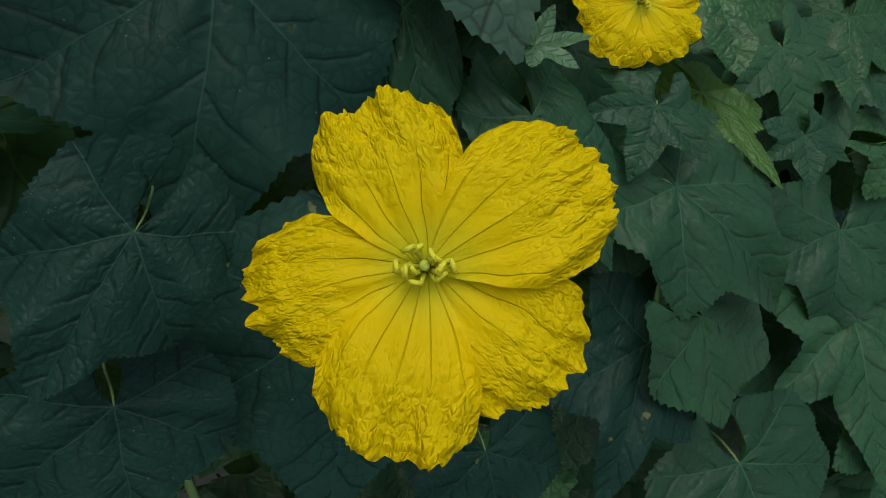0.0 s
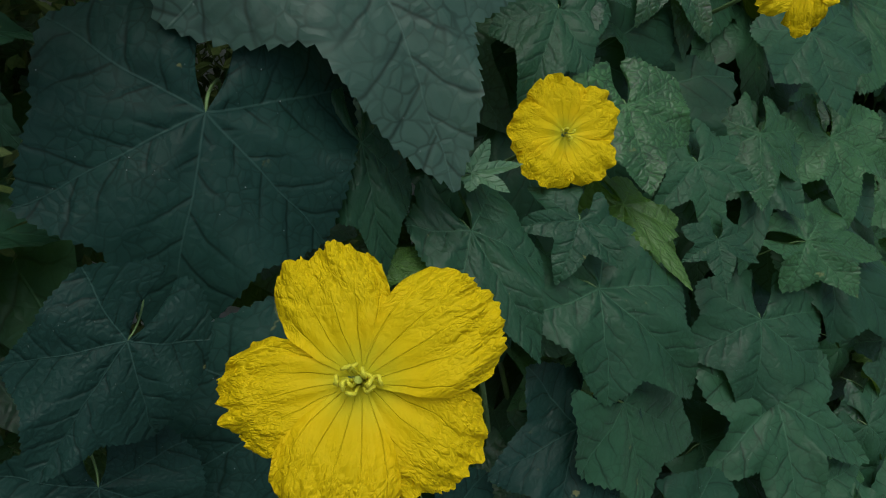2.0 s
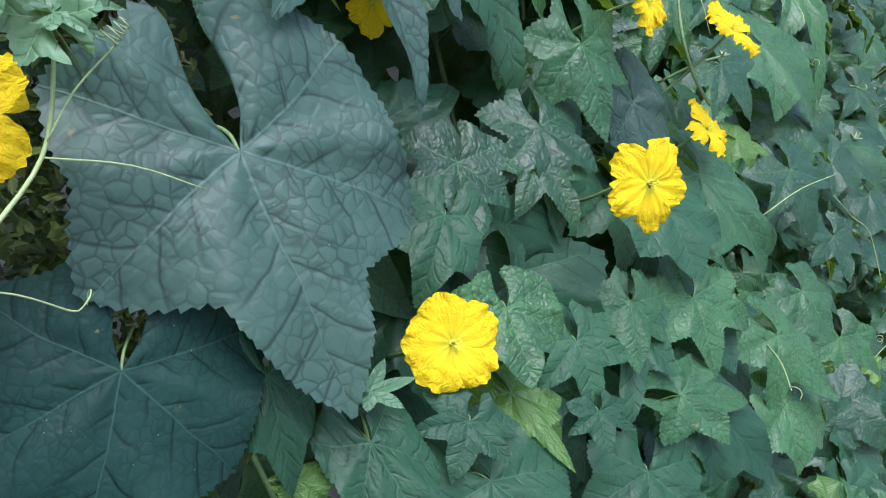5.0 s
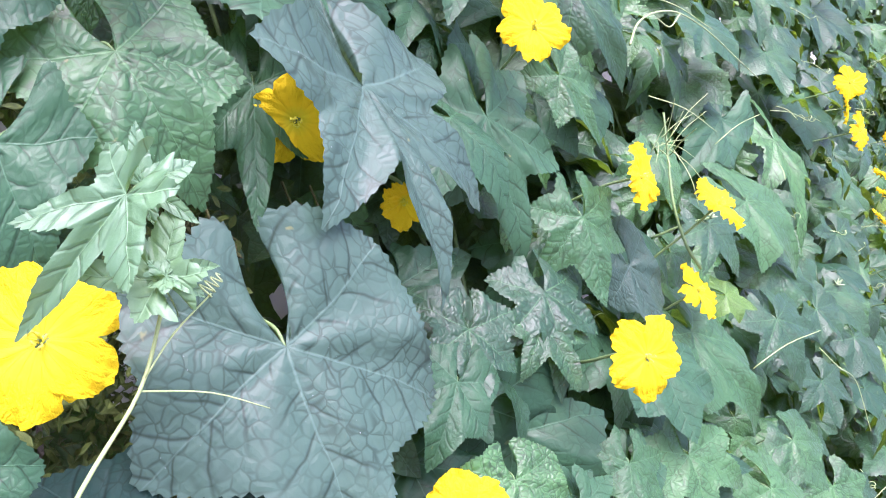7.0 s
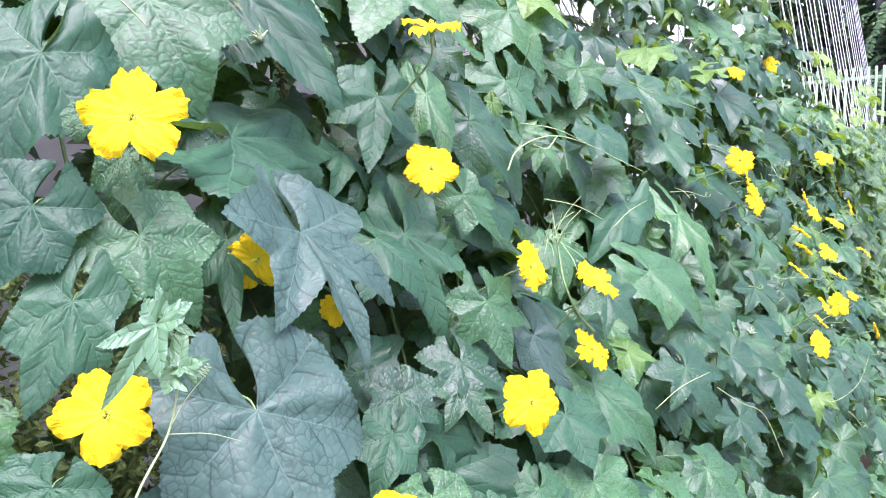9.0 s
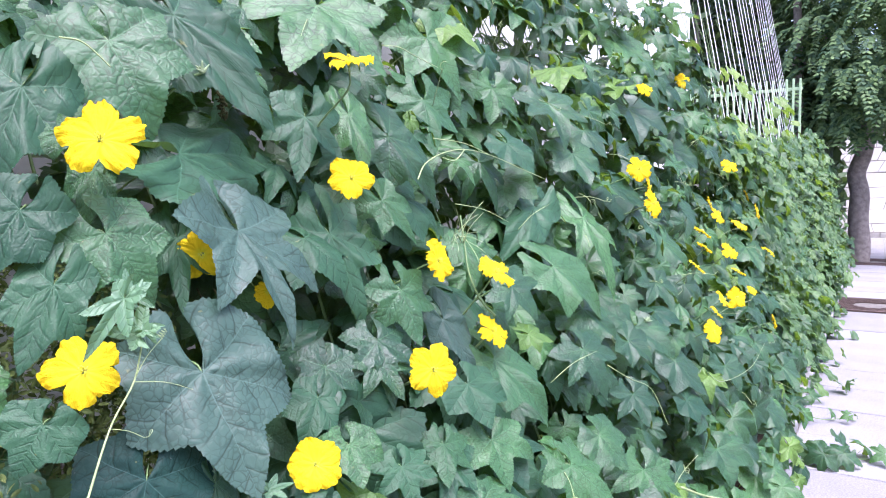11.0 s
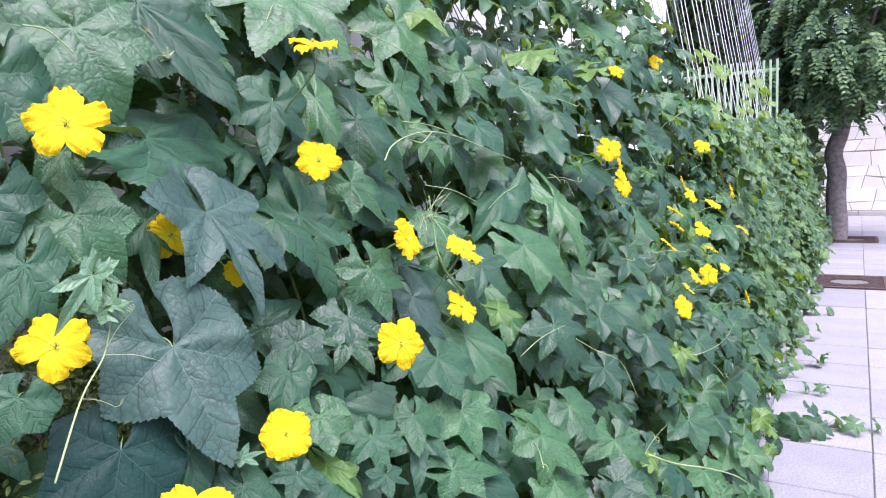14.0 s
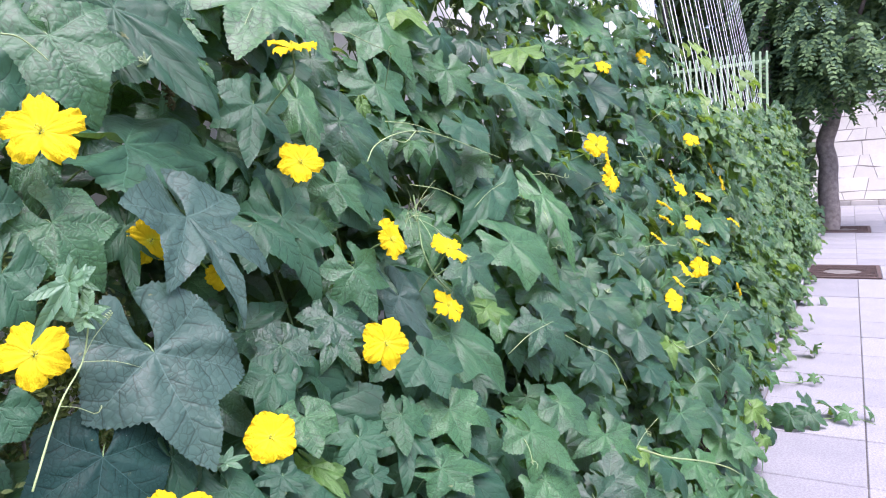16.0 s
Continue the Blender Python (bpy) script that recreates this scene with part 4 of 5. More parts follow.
gap((-0.016, 0.146, 1.308), (-0.893, 0.407, -0.189), 0.050)
gap((0.014, 0.129, 1.241), (-0.875, 0.395, -0.282), 0.050)
gap((-0.034, 0.166, 1.348), (-0.896, 0.424, -0.136), 0.030)
gap((0.038, 0.246, 1.188), (-0.926, 0.327, -0.188), 0.040)
gap((0.126, 0.192, 0.992), (-0.787, 0.250, -0.564), 0.022)
gap((0.139, 0.181, 0.962), (-0.733, 0.212, -0.647), 0.018)
gap((0.119, 0.244, 1.007), (-0.774, 0.396, -0.493), 0.020)
gap((0.048, 0.266, 1.165), (-0.778, 0.431, -0.458), 0.022)
gap((-0.099, 0.253, 1.491), (-0.907, 0.419, 0.050), 0.035)
gap((-0.145, 0.375, 1.593), (-0.852, 0.500, 0.152), 0.035)
gap((-0.084, 0.190, 1.459), (-0.932, 0.361, 0.012), 0.030)
gap((0.097, 0.704, 1.057), (-0.617, 0.732, -0.289), 0.030)
gap((0.158, 0.769, 0.921), (-0.545, 0.749, -0.377), 0.030)
gap((-0.239, 1.276, 1.802), (-0.587, 0.787, 0.191), 0.040)
gap((-0.345, 2.190, 2.040), (-0.443, 0.870, 0.217), 0.050)
gap((-0.060, 0.316, 1.406), (-0.862, 0.506, -0.024), 0.020)
gap((-0.279, 2.163, 2.003), (-0.433, 0.877, 0.208), 0.065)
gap((-0.210, 2.199, 1.851), (-0.412, 0.898, 0.154), 0.045)
gap((-0.188, 1.855, 1.801), (-0.458, 0.875, 0.154), 0.050)
gap((-0.251, 1.737, 1.941), (-0.494, 0.842, 0.216), 0.050)
gap((-0.309, 2.640, 2.070), (-0.382, 0.902, 0.200), 0.045)
gap((-0.190, 1.070, 1.805), (-0.628, 0.749, 0.213), 0.030)
gap((-0.174, 1.158, 1.770), (-0.601, 0.777, 0.187), 0.030)
gap((-0.095, 0.351, 1.594), (-0.853, 0.504, 0.137), 0.030)
gap((0.137, 0.663, 1.078), (-0.622, 0.729, -0.285), 0.030)
gap((0.195, 0.724, 0.950), (-0.552, 0.746, -0.372), 0.028)
gap((-0.287, 2.885, 2.053), (-0.352, 0.918, 0.182), 0.050)


def in_gap(p, pad=0.012):
    """Openings among the leaves through which the pale building shows."""
    for place, way, r in GAPS:
        v = p - place
        if (v - way * v.dot(way)).length < r + pad:
            return True
    return False


def random_leaf(y, z, depth, size):
    p = Vector((hedge(y, z) + depth, y, z))
    n = Vector((0.60, -0.30, 0.80)) + Vector((rnd.gauss(0, 0.28), rnd.gauss(0, 0.34), rnd.gauss(0, 0.26)))
    down = Vector((0.30, rnd.gauss(0.10, 0.62), -1.0))
    return p, leaf_pose(p, p + (down - n * n.dot(down) / n.dot(n)).normalized() * size, rnd.uniform(1.0, 1.4), n)


tries = 0
while tries < 16000:
    tries += 1
    y, z = rnd.uniform(-0.9, 4.7), rnd.uniform(0.06, 3.0)
    if rnd.random() < 0.25:
        z = rnd.uniform(1.7, 3.0)
    if rnd.random() < 0.08:
        y, z = rnd.uniform(-0.3, 0.5), rnd.uniform(1.45, 2.2)
    plant = plant_at(min(y, 4.69))
    if count[plant] >= 298:
        continue
    top = 3.0 - max(0.0, y - 3.4) * 0.5
    if z > top + rnd.uniform(-0.2, 0.2):
        continue
    if z > 2.62 - 1.3 * max(0.0, y - 3.95) + rnd.uniform(-0.1, 0.1):
        continue
    near = y < 2.1 and z > 0.62
    size = rnd.uniform(0.07, 0.125) if y > 0.7 else rnd.uniform(0.08, 0.13)
    depth = rnd.uniform(-0.17, -0.06) if near else rnd.uniform(-0.10, 0.05)
    if near and y < 1.35 and rnd.random() < 0.45:
        continue
    if y < 0.65 and z > 0.80:
        depth = rnd.uniform(-0.30, -0.15)
    if z < 0.45:
        depth += rnd.uniform(0.02, 0.17)
    p, m = random_leaf(y, z, depth, size)
    middle = m @ Vector((0, 0.3, 0))
    if not free_of_flowers(middle, size, depth) or in_gap(middle):
        continue
    if any((middle - c).length < s * 0.62 and depth > -0.05 for c, s in PLACED):
        continue
    young = rnd.random() < (0.18 if z < 1.1 else 0.10) and not near
    if young:
        m = m @ Matrix.Diagonal((0.75, 0.75, 0.75, 1))
    # low near leaves mostly take the dull colour, standing in for canopy shade
    part("leaf", rnd.choice(TENDER if young else DULL if rnd.random() < (0.85 if y < 1.1 and z < 1.15 else 0.5 if near and y < 1.2 else 0.12) else MANY), None, plant, at=m)
    count[plant] += 1


for k in range(290):
    y = 4.6 + 2.8 * rnd.random() ** 1.5
    z = rnd.uniform(0.1, 1.75 - 0.12 * (y - 4.6))
    p, m = random_leaf(y, z, rnd.uniform(-0.06, 0.06), rnd.uniform(0.06, 0.11))
    if free_of_flowers(m @ Vector((0, 0.3, 0)), 0.08, 0):
        part("leaf", rnd.choice(TENDER if rnd.random() < 0.15 else MANY), None, PLANTS[-1], at=m)


def mass(name, leaves, mesh, material, parent, label):
    """Many leaves joined into one mesh, for what nobody could count."""
    n = len(mesh.vertices)
    co = np.empty(n * 3)
    mesh.vertices.foreach_get("co", co)
    co = np.c_[co.reshape(-1, 3), np.ones(n)]
    uv_of = np.zeros((n, 2))
    index = np.empty(len(mesh.loops), dtype=np.int32)
    mesh.loops.foreach_get("vertex_index", index)
    uv = np.empty(len(mesh.loops) * 2)
    mesh.uv_layers[0].data.foreach_get("uv", uv)
    uv_of[index] = uv.reshape(-1, 2)
    quads = [tuple(p.vertices) for p in mesh.polygons]
    verts, faces, uvs = [], [], []
    for k, m in enumerate(leaves):
        verts.append((co @ np.array(m).T)[:, :3])
        faces += [tuple(i + k * n for i in q) for q in quads]
        uvs.append(uv_of)
    me = mesh_of(name, np.concatenate(verts), faces, [material], np.concatenate(uvs))
    return tagged(part(name, me, None, parent), label, kind="stuff")


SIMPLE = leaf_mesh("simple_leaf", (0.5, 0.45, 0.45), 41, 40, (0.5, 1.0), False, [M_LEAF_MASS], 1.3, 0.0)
HEART = leaf_mesh("heart_leaf", (0.80, 0.72, 0.60), 42, 28, (0.5, 1.0), False, [M_FAR_LEAF], 1.3, 0.0)
HEART_HIGH = leaf_mesh("high_leaf", (0.86, 0.80, 0.66), 43, 28, (0.5, 1.0), False, [M_HIGH_LEAF], 1.0, 0.0)
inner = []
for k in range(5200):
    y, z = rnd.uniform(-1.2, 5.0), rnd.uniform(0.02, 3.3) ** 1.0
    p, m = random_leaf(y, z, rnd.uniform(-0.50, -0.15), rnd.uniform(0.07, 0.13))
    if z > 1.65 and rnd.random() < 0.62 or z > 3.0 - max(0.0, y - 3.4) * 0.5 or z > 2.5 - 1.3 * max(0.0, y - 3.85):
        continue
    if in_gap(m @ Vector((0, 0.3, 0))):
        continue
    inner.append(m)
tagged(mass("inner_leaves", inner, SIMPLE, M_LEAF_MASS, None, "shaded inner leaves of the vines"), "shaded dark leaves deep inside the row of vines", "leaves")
bpy.data.objects["inner_leaves"]["kind"] = "stuff"
outer = []
for k in range(17000):
    y = rnd.uniform(4.3, 13.6)
    top = 1.70 + 0.055 * (y - 5.0) + 0.26 * noise.noise(Vector((y * 1.9, 0, 0)))
    z = top * rnd.random() ** 0.85
    clump = noise.noise(Vector((y * 3.1, z * 1.1, 4.0))) + 0.6 * noise.noise(Vector((y * 9.0, z * 2.6, 9.0)))
    if clump < -0.02:
        continue
    p, m = random_leaf(y, max(0.05, z), rnd.uniform(-0.20, 0.02) + 0.24 * clump + (rnd.uniform(0.0, 0.16) if rnd.random() < 0.08 else 0.0) + (0.10 if z < 0.5 else 0.0) * rnd.random(), rnd.uniform(0.045, 0.095))
    if free_of_flowers(p, 0.06, 0):
        outer.append(m @ Matrix.Diagonal((rnd.uniform(0.5, 0.8), 1.1, 1.0, 1.0)))
tagged(mass("climbing_vines", outer, HEART, M_FAR_LEAF, None, "fresh green climbers"), "fresh green heart-leaved climbers farther along the strings", "vines")

loose = []
for k in range(60):
    y = rnd.uniform(4.9, 9.6)
    z = 1.60 + rnd.random() ** 1.6 * 0.85
    p, m = random_leaf(y, z, rnd.uniform(-0.09, 0.0), rnd.uniform(0.055, 0.10))
    loose.append(m)
tagged(mass("string_climbers", loose, HEART_HIGH, M_HIGH_LEAF, None, "yellow-green climbers"), "sparse yellow-green heart-shaped leaves climbing the white strings", "vines")


# ---- stems, tendrils, buds ----
def over(y, z, d):
    return (hedge(y, z) + d, y, z)


for plant, y0 in zip(PLANTS, EDGES):
    y1 = EDGES[EDGES.index(y0) + 1]
    for k in range(9):
        y = y0 + (y1 - y0) * (k + 0.5) / 9 + rnd.uniform(-0.05, 0.05)
        pts = [(0.30, y, 0.02)]
        for z in (0.4, 0.9, 1.4, 1.9, 2.4, 3.0):
            y += rnd.uniform(-0.12, 0.12)
            pts.append(over(y, z + rnd.uniform(-0.1, 0.1), rnd.uniform(-0.34, -0.20)))
        rod("stem", pts, 0.004, 0.002, M_STEM, plant, 5, 6)


def tendril(start, way, length, coils, parent, radius=0.0011, turn=0.008):
    """A thin tendril that runs out and ends in a coil."""
    start, way = Vector(start), Vector(way).normalized()
    side = way.cross(Vector((0.2, 0.3, 1))).normalized()
    up = side.cross(way)
    pts = [start, start + way * length * 0.4 + up * length * 0.05, start + way * length * 0.8]
    last = pts[-1]
    for k in range(coils * 6):
        a = math.tau * k / 6
        pts.append(last + way * (length * 0.2 * k / max(1, coils * 6)) + (side * math.sin(a) + up * (1 - math.cos(a))) * turn * (1 - 0.5 * k / (coils * 6)))
    rod("tendril", pts, radius, radius * 0.6, M_TENDRIL, parent, 4, 5)


for k in range(90):
    y, z = rnd.uniform(-0.2, 4.4), rnd.uniform(0.3, 2.2)
    if y < 1.1 and 0.5 < z < 1.6:
        continue
    tendril(over(y, z, rnd.uniform(0.0, 0.05)), (0.5, rnd.uniform(-1, 1), rnd.uniform(-0.6, 0.8)), rnd.uniform(0.06, 0.2), rnd.choice((0, 1, 1, 2)), plant_at(y))

# a young shoot that stands out in front of the leaves
p0 = PLANTS[0]
rod("stem", [(0.212, 0.102, 1.145), (0.165, 0.164, 1.206), (0.139, 0.211, 1.241), (0.145, 0.221, 1.287)], 0.0012, 0.0009, M_TENDRIL, p0, 6, 6, "pale young shoot")
tendril((0.139, 0.211, 1.241), (0.3, 0.9, -0.32), 0.085, 0, p0, 0.0005)
tendril((0.139, 0.214, 1.247), (0.15, 0.6, 0.75), 0.06, 4, p0, 0.0005, 0.0045)
tendril((0.165, 0.164, 1.206), (0.1, 0.9, -0.5), 0.05, 1, p0, 0.00045, 0.007)
rod("stem", [(0.145, 1.057, 1.173), (0.128, 1.027, 1.209), (0.103, 1.020, 1.266), (0.073, 1.053, 1.332), (0.048, 1.080, 1.388)], 0.0028, 0.0018, M_STEM, plant_at(1.0))
rod("tendril", [(0.062, 0.895, 1.468), (0.048, 0.944, 1.500), (0.036, 1.030, 1.525), (0.031, 1.134, 1.537), (0.036, 1.257, 1.526), (0.051, 1.409, 1.492), (0.062, 1.518, 1.468)], 0.0016, 0.0009, M_TENDRIL, plant_at(1.2))
rod("tendril", [(0.031, 1.134, 1.537), (0.043, 1.069, 1.510), (0.040, 1.023, 1.516)], 0.0014, 0.0008, M_TENDRIL, plant_at(1.0))
rod("stem", [(0.440, 1.467, 0.695), (0.476, 1.624, 0.615), (0.522, 1.866, 0.513), (0.571, 2.089, 0.404), (0.629, 2.266, 0.275)], 0.0030, 0.0018, M_TENDRIL, plant_at(2.0))
rod("tendril", [(-0.127, 1.042, 1.776), (-0.130, 1.111, 1.784), (-0.125, 1.170, 1.772), (-0.117, 1.260, 1.755)], 0.0012, 0.0008, M_TENDRIL, plant_at(1.0))
rod("tendril", [(-0.040, 0.254, 1.649), (-0.039, 0.282, 1.648), (-0.032, 0.302, 1.631), (-0.026, 0.312, 1.618)], 0.0012, 0.0008, M_TENDRIL, plant_at(0.3))
rod("tendril", [(0.360, 2.172, 0.807), (0.388, 2.313, 0.743), (0.412, 2.778, 0.689), (0.408, 3.209, 0.699)], 0.0012, 0.0008, M_TENDRIL, plant_at(1.5))
rod("tendril", [(0.273, 1.407, 0.999), (0.298, 1.508, 0.943), (0.324, 1.625, 0.886), (0.367, 1.634, 0.789)], 0.0012, 0.0008, M_TENDRIL, plant_at(1.5))
for k in range(14):
    tendril((0.060 + 0.002 * k, 1.02 + 0.006 * (k % 5), 1.33 + 0.008 * (k % 4)), (0.4, math.sin(k * 2.4), 0.8 * math.cos(k * 1.7) + 0.3), 0.07 + 0.004 * k, 0, plant_at(1.0), 0.0008)


def bud_cluster(place, size):
    thing = stand("bud_cluster", place, "tight cluster of pale green flower buds", "buds", "buds on the vines")
    r = random.Random(int(place[1] * 1000))
    for k in range(9):
        a, h = r.uniform(0, math.tau), r.uniform(0, 1)
        d = Vector((math.cos(a) * (1 - h * 0.6), math.sin(a) * (1 - h * 0.6), h)) * size
        v, f = tube(glide([Vector((0, 0, 0)), d * 0.5, d, d * 1.35], 2), size * 0.25, size * 0.04, 6)
        part("bud", mesh_of("bud", v, f, [M_BUD]), None, thing)
    foot = Vector(over(place[1] - 0.03, place[2] - 0.05, -0.08)) - Vector(place)
    v, f = tube(glide([Vector((0, 0, 0)), foot * 0.5 + Vector((0.01, 0, 0.01)), foot], 3), 0.002, 0.0025, 5)
    part("stalk", mesh_of("stalk", v, f, [M_STEM]), None, thing)


bud_cluster((-0.087, 0.510, 1.644), 0.013)
bud_cluster(over(1.22, 1.225, 0.03), 0.010)
bud_cluster(over(1.95, 1.010, 0.05), 0.014)


def dry_cluster(place, size):
    """A hanging spike of dead flower heads."""
    r = random.Random(int(place[1] * 977 + place[2] * 131))
    thing = stand("dry_flower_head", place, "hanging spike of dead dark flower heads inside the vines", "dry flowers", "dry spikes")
    rod("stalk", [Vector(place) + Vector((-0.02, 0, 0.03)), Vector(place), Vector(place) - Vector((0, 0, size * 1.3))], 0.0012, 0.0008, M_DRY, thing, 3, 5)
    for k in range(12):
        bits = []
        mid = Vector((r.gauss(0, 0.22), r.gauss(0, 0.22), -1.25 + 1.6 * k / 12)) * size
        for i in range(6):
            c = mid + Vector((r.gauss(0, 0.12), r.gauss(0, 0.12), r.gauss(0, 0.12))) * size
            d = Vector((r.gauss(0, 1), r.gauss(0, 1), r.gauss(0, 1))).normalized() * size * 0.2
            bits.append(tube([c - d, c, c + d], size * 0.09, size * 0.03, 4))
        part("floret", mesh_of("floret", *joined(bits), [M_DRY]), None, thing)


for y, z in ((0.335, 1.285), (0.36, 1.262), (0.44, 1.275), (0.47, 1.27), (0.62, 1.62), (0.78, 1.30)):
    dry_cluster(over(y, z, -0.07), 0.024)

# ---- shrub at the start of the row ----
bits = []
rs = random.Random(8)
for k in range(22000):
    c = Vector((rs.gauss(-0.13, 0.08), rs.uniform(-0.75, 0.40), rs.uniform(0.05, 1.36)))
    if k % 3:
        c.y, c.z = rs.uniform(-0.15, 0.42), rs.uniform(0.85, 1.38)
    c.x = min(c.x, hedge(c.y, c.z) - rs.uniform(0.10, 0.2))
    if noise.noise(c * 9) < -0.2:
        continue
    d = Vector((rs.gauss(0.5, 1), rs.gauss(0, 1), rs.gauss(0.5, 1))).normalized() * 0.0078
    s = d.cross(Vector((rs.gauss(0, 1), rs.gauss(0, 1), 1))).normalized() * 0.0032
    up = d.cross(s).normalized() * 0.0012
    bits.append(([c - d, c - d * 0.35 + s, c + d * 0.3 + s * 0.9, c + d + up, c + d * 0.3 - s * 0.9, c - d * 0.35 - s], [(0, 1, 2, 3), (0, 3, 4, 5)]))
shrub = stand("shrub", (-0.16, -0.2, 0.0), "fine-leaved yellow-green evergreen shrub behind the vines", "shrub")
me = mesh_of("foliage", *joined(bits), [M_SHRUB], smooth=False)
tagged(part("foliage", me, None, shrub, at=Matrix.Identity(4)), kind="stuff")
for k in range(7):
    y = -0.65 + k * 0.15
    rod("branch", [(-0.16, y, 0.0), (-0.15 + rs.uniform(-0.05, 0.05), y + 0.03, 0.6), (-0.16, y + rs.uniform(-0.06, 0.06), 1.15)], 0.008, 0.002, M_BARK, shrub, 4, 6)

# ---- the runner that creeps over the pavement ----
runner = stand("vine_runner", (0.50, 3.60, 0.01), "vine runner with small lobed leaves creeping over the pavement", "vine")
rod("stem", [(0.42, 3.58, 0.05), (0.56, 3.62, 0.02), (0.66, 3.68, 0.02), (0.80, 3.78, 0.02), (0.94, 3.84, 0.015), (1.02, 3.80, 0.01)], 0.004, 0.002, M_STEM, runner, 5, 6)
rod("stem", [(0.50, 4.35, 0.03), (0.60, 4.36, 0.02), (0.68, 4.42, 0.02), (0.76, 4.44, 0.015)], 0.003, 0.0015, M_STEM, runner, 5, 6)
for x, y, s, a in ((0.58, 3.66, 0.11, 2.4), (0.64, 3.60, 0.12, -1.9), (0.72, 3.76, 0.13, 0.5), (0.73, 3.66, 0.12, -2.6), (0.82, 3.83, 0.10, 0.3), (0.90, 3.78, 0.08, -2.2), (1.00, 3.86, 0.06, 0.6),
                   (0.64, 4.42, 0.05, 0.7), (0.72, 4.40, 0.05, -2.0), (0.75, 4.47, 0.04, 0.2), (0.66, 5.05, 0.09, 0.3), (0.70, 5.14, 0.08, -0.8)):
    b = Vector((x, y, 0.035 + 0.35 * s))
    d = Vector((math.sin(a), math.cos(a), -0.35)).normalized()
    part("leaf", MANY[int(x * 100) % 9], None, runner, at=leaf_pose(b, b + d * s * 1.0, 1.2, (0.1, -0.75, 0.7)))

# ---- street tree in its pit ----
tree = stand("street_tree", (0.58, 14.0, -0.01), "street tree with a slim grey trunk and drooping dark green foliage", "tree")
rod("trunk", [(0.56, 14.0, -0.02), (0.58, 14.0, 0.3), (0.545, 14.0, 0.75), (0.56, 14.0, 1.2), (0.50, 14.0, 1.55), (0.60, 14.0, 1.9), (0.68, 14.02, 2.4), (0.70, 14.05, 3.2)], 0.185, 0.12, M_BARK, tree, 6, 14)
rt = random.Random(21)
fronds = []
for k in range(15):
    a = math.tau * k / 15 + rt.uniform(-0.2, 0.2)
    reach, rise = rt.uniform(1.0, 1.6), rt.uniform(0.4, 2.4)
    start = Vector((0.69, 14.03, rt.uniform(2.1, 3.1)))
    end = start + Vector((math.cos(a) * reach, math.sin(a) * reach, rise))
    mid = start.lerp(end, 0.5) + Vector((0, 0, 0.35))
    rod("limb", [start, mid, end], 0.055, 0.012, M_BARK, tree, 5, 7)
    for q in glide([start, mid, end], 8)[3:]:
        for j in range(3):
            fronds.append((q + Vector((rt.gauss(0, 0.1), rt.gauss(0, 0.1), rt.gauss(0, 0.15))), rt.uniform(0, math.tau), rt.uniform(0.5, 0.9)))
for k in range(760):
    a, h = rt.uniform(0, math.tau), rt.uniform(-0.85, 1.0)
    w = math.sqrt(max(0.05, 1 - h * h)) * rt.uniform(0.72, 1.06)
    q = Vector((0.70 + 1.5 * w * math.cos(a), 14.0 + 1.4 * w * math.sin(a), 4.0 + 2.2 * h))
    if noise.noise(q * 1.5) < -0.04:
        continue
    fronds.append((q, a + rt.gauss(0, 0.6), rt.uniform(0.45, 0.95)))
for k in range(620):
    a, w = rt.uniform(0, math.tau), math.sqrt(rt.random()) * 1.25
    fronds.append((Vector((0.70 + w * math.cos(a), 14.0 + w * math.sin(a), rt.uniform(2.35, 5.2))), rt.uniform(0, math.tau), rt.uniform(0.4, 0.8)))
bits = []
for q, a, length in fronds:
    out, side = Vector((math.cos(a), math.sin(a), 0)), Vector((-math.sin(a), math.cos(a), 0))
    for i in range(11):
        f = (i + 1) / 11
        c = q + out * length * (0.62 * f) + Vector((0, 0, 0.10 * f - 0.62 * f * f)) * length
        if c.z < 1.95 + 0.30 * noise.noise(Vector((c.x * 3, c.y * 3, 0))):
            continue
        for sgn in (-1, 1):
            d = (side * sgn + out * rt.uniform(0.2, 0.6) + Vector((0, 0, -0.45 - 0.3 * f + rt.uniform(-0.3, 0.3)))).normalized() * rt.uniform(0.07, 0.12)
            w = d.cross(out + Vector((0, 0, 0.6)) + side * rt.uniform(-0.7, 0.7)).normalized() * 0.022
            bits.append(([c, c + d * 0.3 + w, c + d * 0.7 + w * 0.8, c + d, c + d * 0.7 - w * 0.8, c + d * 0.3 - w], [(0, 1, 2, 3, 4, 5)]))
tagged(part("crown", mesh_of("crown", *joined(bits), [M_TREE_LEAF], smooth=False), None, tree, "drooping sprays of small dark leaves", at=Matrix.Identity(4)), kind="stuff")


# ---- dark woods beyond the fence ----
bits = []
rw = random.Random(33)
for k in range(26000):
    c = Vector((rw.uniform(-9.0, 0.2), rw.uniform(13.5, 19.0), 0))
    top = 8.5 + 1.5 * noise.noise(Vector((c.x * 0.5, c.y * 0.5, 1)))
    c.z = rw.uniform(0.3, top)
    if noise.noise(c * 0.9) < -0.35:
        continue
    d = Vector((rw.gauss(0, 1), rw.gauss(-0.4, 1), rw.gauss(-0.5, 0.8))).normalized() * rw.uniform(0.13, 0.26)
    w = d.cross(Vector((rw.gauss(0, 1), rw.gauss(0, 1), 1))).normalized() * 0.08
    bits.append(([c - d, c + w, c + d, c - w], [(0, 1, 2, 3)]))
woods = stand("woods", (-4.0, 16.0, -0.05), "dark dense trees behind the fence", "trees", kind="stuff")
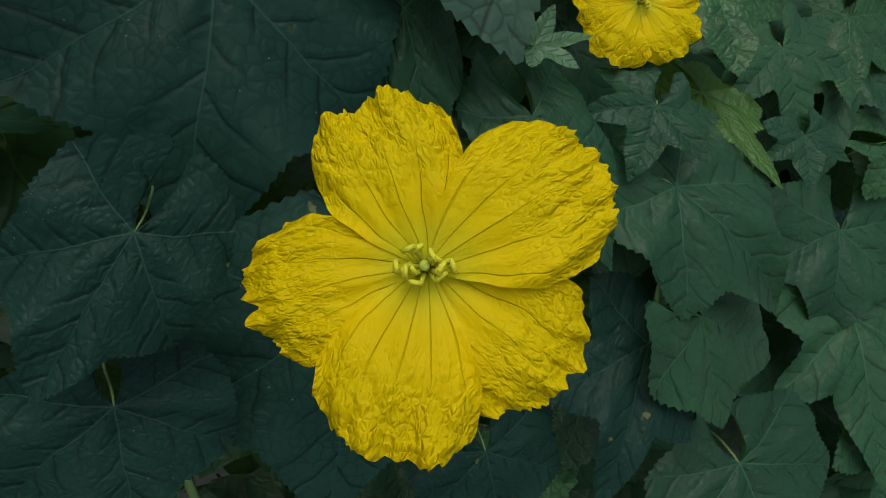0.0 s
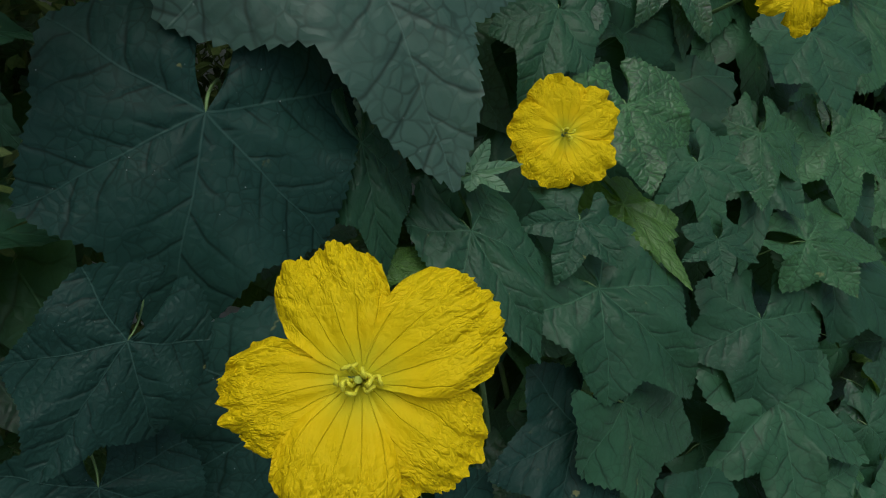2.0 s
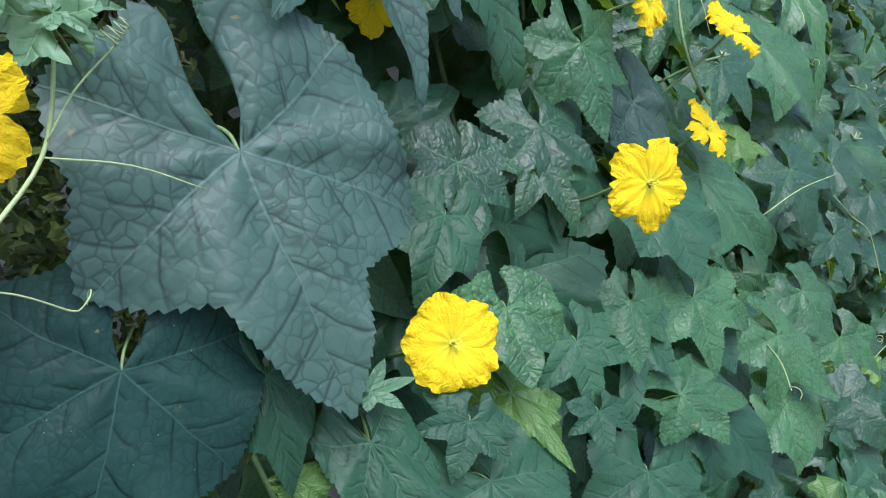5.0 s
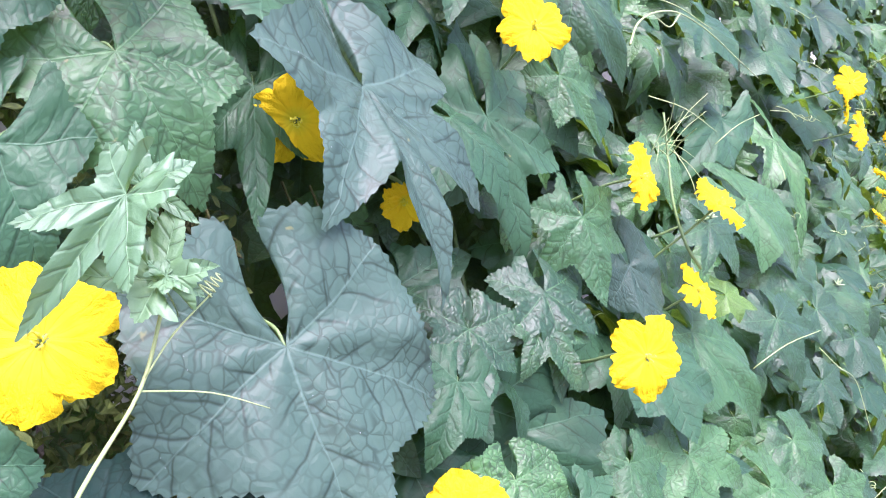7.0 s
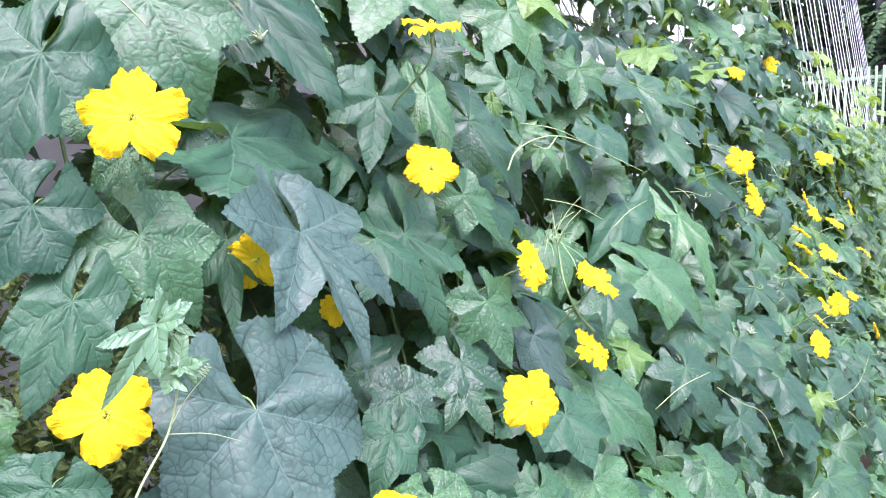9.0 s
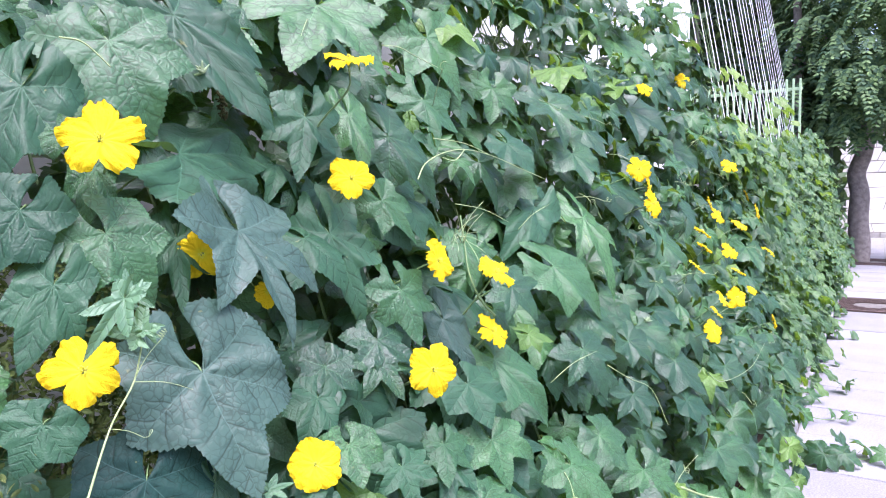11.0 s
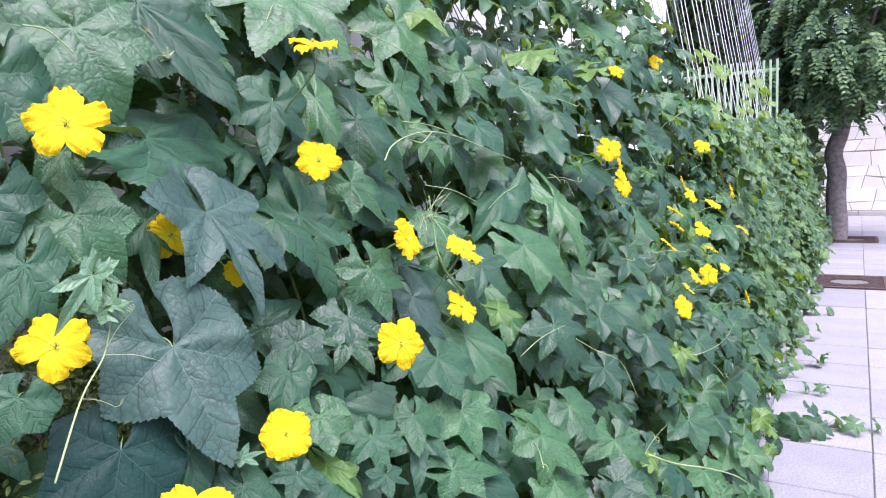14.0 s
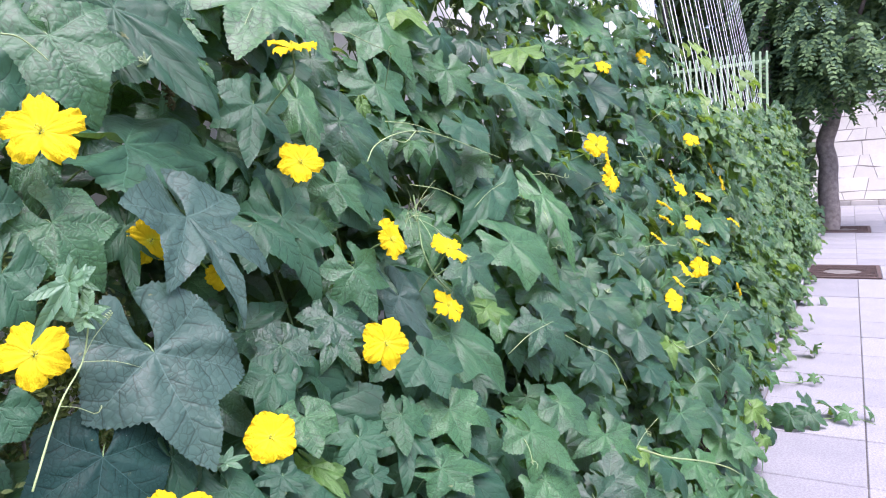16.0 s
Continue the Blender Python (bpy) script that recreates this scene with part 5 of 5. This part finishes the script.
part("foliage", mesh_of("woods", *joined(bits), [M_WOOD_LEAF], smooth=False), None, woods, at=Matrix.Identity(4))
for k in range(9):
    x, y = -8.5 + k, 15 + 1.5 * math.sin(k * 2.1)
    rod("trunk", [(x, y, -0.05), (x + 0.1, y, 2.5), (x - 0.05, y + 0.1, 6.5)], 0.13, 0.05, M_BARK, woods, 4, 8)


# ---- tree pits with iron grates ----
def grate(y0, y1, label):
    thing = stand("tree_grate", (0.82, (y0 + y1) / 2, 0.0), label, "grate", "tree pits")
    cx, cy = 0.82, (y0 + y1) / 2
    half_x, half_y = 0.385, (y1 - y0) / 2 - 0.01
    for dx0, dx1, dy0, dy1 in ((-half_x, half_x, -half_y, -half_y + 0.04), (-half_x, half_x, half_y - 0.04, half_y), (-half_x, -half_x + 0.04, -half_y + 0.04, half_y - 0.04), (half_x - 0.04, half_x, -half_y + 0.04, half_y - 0.04)):
        bm = bmesh.new()
        block(bm, cx + dx0, cx + dx1, cy + dy0, cy + dy1, -0.01, 0.008, 0.003)
        part("frame", bm, M_IRON, thing, at=Matrix.Identity(4))
    y = -half_y + 0.075
    while y < half_y - 0.05:
        gap = math.sqrt(max(0.0, 0.20**2 - y * y))
        for sgn in (-1, 1):
            if half_x - 0.045 - gap > 0.03:
                lo, hi = (gap, half_x - 0.045) if sgn > 0 else (-half_x + 0.045, -gap)
                bm = bmesh.new()
                block(bm, cx + lo, cx + hi, cy + y - 0.010, cy + y + 0.010, -0.01, 0.004)
                part("bar", bm, M_IRON, thing, at=Matrix.Identity(4))
        y += 0.055
    bm = bmesh.new()
    block(bm, 1.212, 1.470, cy - half_y, cy + half_y, -0.05, 0.002, 0.004)
    part("edging", bm, M_PAVER, thing, "pale granite edging", at=Matrix.Identity(4))
    return thing


grate(8.55, 9.53, "rust-brown iron grate over an empty tree pit")
grate(13.45, 14.55, "rust-brown iron grate round the foot of a tree")

# ---- kerb, slabs and wall stones ----
kerb = stand("kerb", (0.435, 8.0, 0.0), "pale granite edging kerb between soil and pavement", "kerb", kind="structure")
bm = bmesh.new()
block(bm, -0.035, 0.035, -0.496, 0.496, -0.05, 0.055, 0.006)
stone = part("kerb_stone", bm, M_KERB, kerb, at=Matrix.Translation((0.435, -2.0, 0)))
for k in range(1, 22):
    part("kerb_stone", stone.data, None, kerb, at=Matrix.Translation((0.435, -2.0 + k, rnd.uniform(-0.004, 0.004))))
bm = bmesh.new()
block(bm, -0.2473, 0.2473, -0.2693, 0.2693, -0.05, 0.0, 0.004)
slab = None
for i in range(6):
    for k in range(41):
        y = 3.574 - 0.273 - 10 * 0.546 + k * 0.546
        x = 0.725 + 0.5 * i
        if i == 0 and (8.5 < y < 9.6 or 13.4 < y < 14.6):
            continue
        if i == 1 and (8.5 < y < 9.6 or 13.4 < y < 14.6):
            continue
        at = pose(x, y, rnd.uniform(-0.003, 0.003), rnd.uniform(-0.15, 0.15), rnd.uniform(-0.15, 0.15), rnd.uniform(-0.15, 0.15))
        if slab is None:
            slab = part("slab", bm, M_PAVER, pavement, at=at)
        else:
            part("slab", slab.data, None, pavement, at=at)
rq = random.Random(14)


def wall_stone(corners):
    """One flat facing stone, a little smaller than its share of the wall."""
    c = sum(corners, Vector((0, 0))) / len(corners)
    q = [c + (p - c) * (1 - 0.007 / max(0.05, (p - c).length)) for p in corners]
    d, n = 20.03 - rq.uniform(0.008, 0.014), len(q)
    v = [(p.x, 20.04, p.y) for p in q] + [((c + (p - c) * 0.985).x, d, (c + (p - c) * 0.985).y) for p in q]
    return v, [tuple(range(n, 2 * n))] + [(k, (k + 1) % n, n + (k + 1) % n, n + k) for k in range(n)]


# uneven courses of broken slabs: shared crooked corners, some slabs cracked across into two
rest = []
levels = [0.14, 0.37, 0.66, 0.98, 1.27, 1.60, 1.92, 2.26, 2.61]


def course_line(x, z):
    return z + (0.07 * noise.noise(Vector((x * 1.7, z * 5.0, 0.4))) + 0.05 * noise.noise(Vector((x * 5.0, z * 3.0, 2.4))) if 0.2 < z < 2.5 else 0.0)


for low, high in zip(levels, levels[1:]):
    x, lean = -3.9, 0.0
    while x < 8.8:
        x1, lean1 = x + rq.uniform(0.24, 0.74), rq.uniform(-0.07, 0.07)
        a, b = Vector((x - lean, course_line(x - lean, low))), Vector((x1 - lean1, course_line(x1 - lean1, low)))
        c, d = Vector((x1 + lean1, course_line(x1 + lean1, high))), Vector((x + lean, course_line(x + lean, high)))
        pieces = [[a, b, c, d]]
        if rq.random() < 0.5:
            f, g = rq.uniform(0.3, 0.7), rq.uniform(0.3, 0.7)
            if x1 - x < 0.45:
                m, k = a.lerp(d, f), b.lerp(c, g)
                pieces = [[a, b, k, m], [m, k, c, d]]
            else:
                m, k = a.lerp(b, f), d.lerp(c, g)
                pieces = [[a, m, k, d], [m, b, c, k]]
        for piece in pieces:
            if -1.1 < x < 2.6:
                part("stone", mesh_of("stone", *wall_stone(piece), [M_STONE], smooth=False), None, end_wall, at=Matrix.Identity(4))
            else:
                rest.append(wall_stone(piece))
        x, lean = x1, lean1
tagged(part("stones", mesh_of("stones", *joined(rest), [M_STONE], smooth=False), None, end_wall, at=Matrix.Identity(4)), kind="stuff")
for i in range(15):
    bm = bmesh.new()
    block(bm, -1.5 + 0.6 * i + 0.006, -1.5 + 0.6 * (i + 1) - 0.006, 19.96, 20.03, -0.03, 0.125, 0.01)
    part("base_stone", bm, M_BASE_STONE, end_wall, at=Matrix.Identity(4))
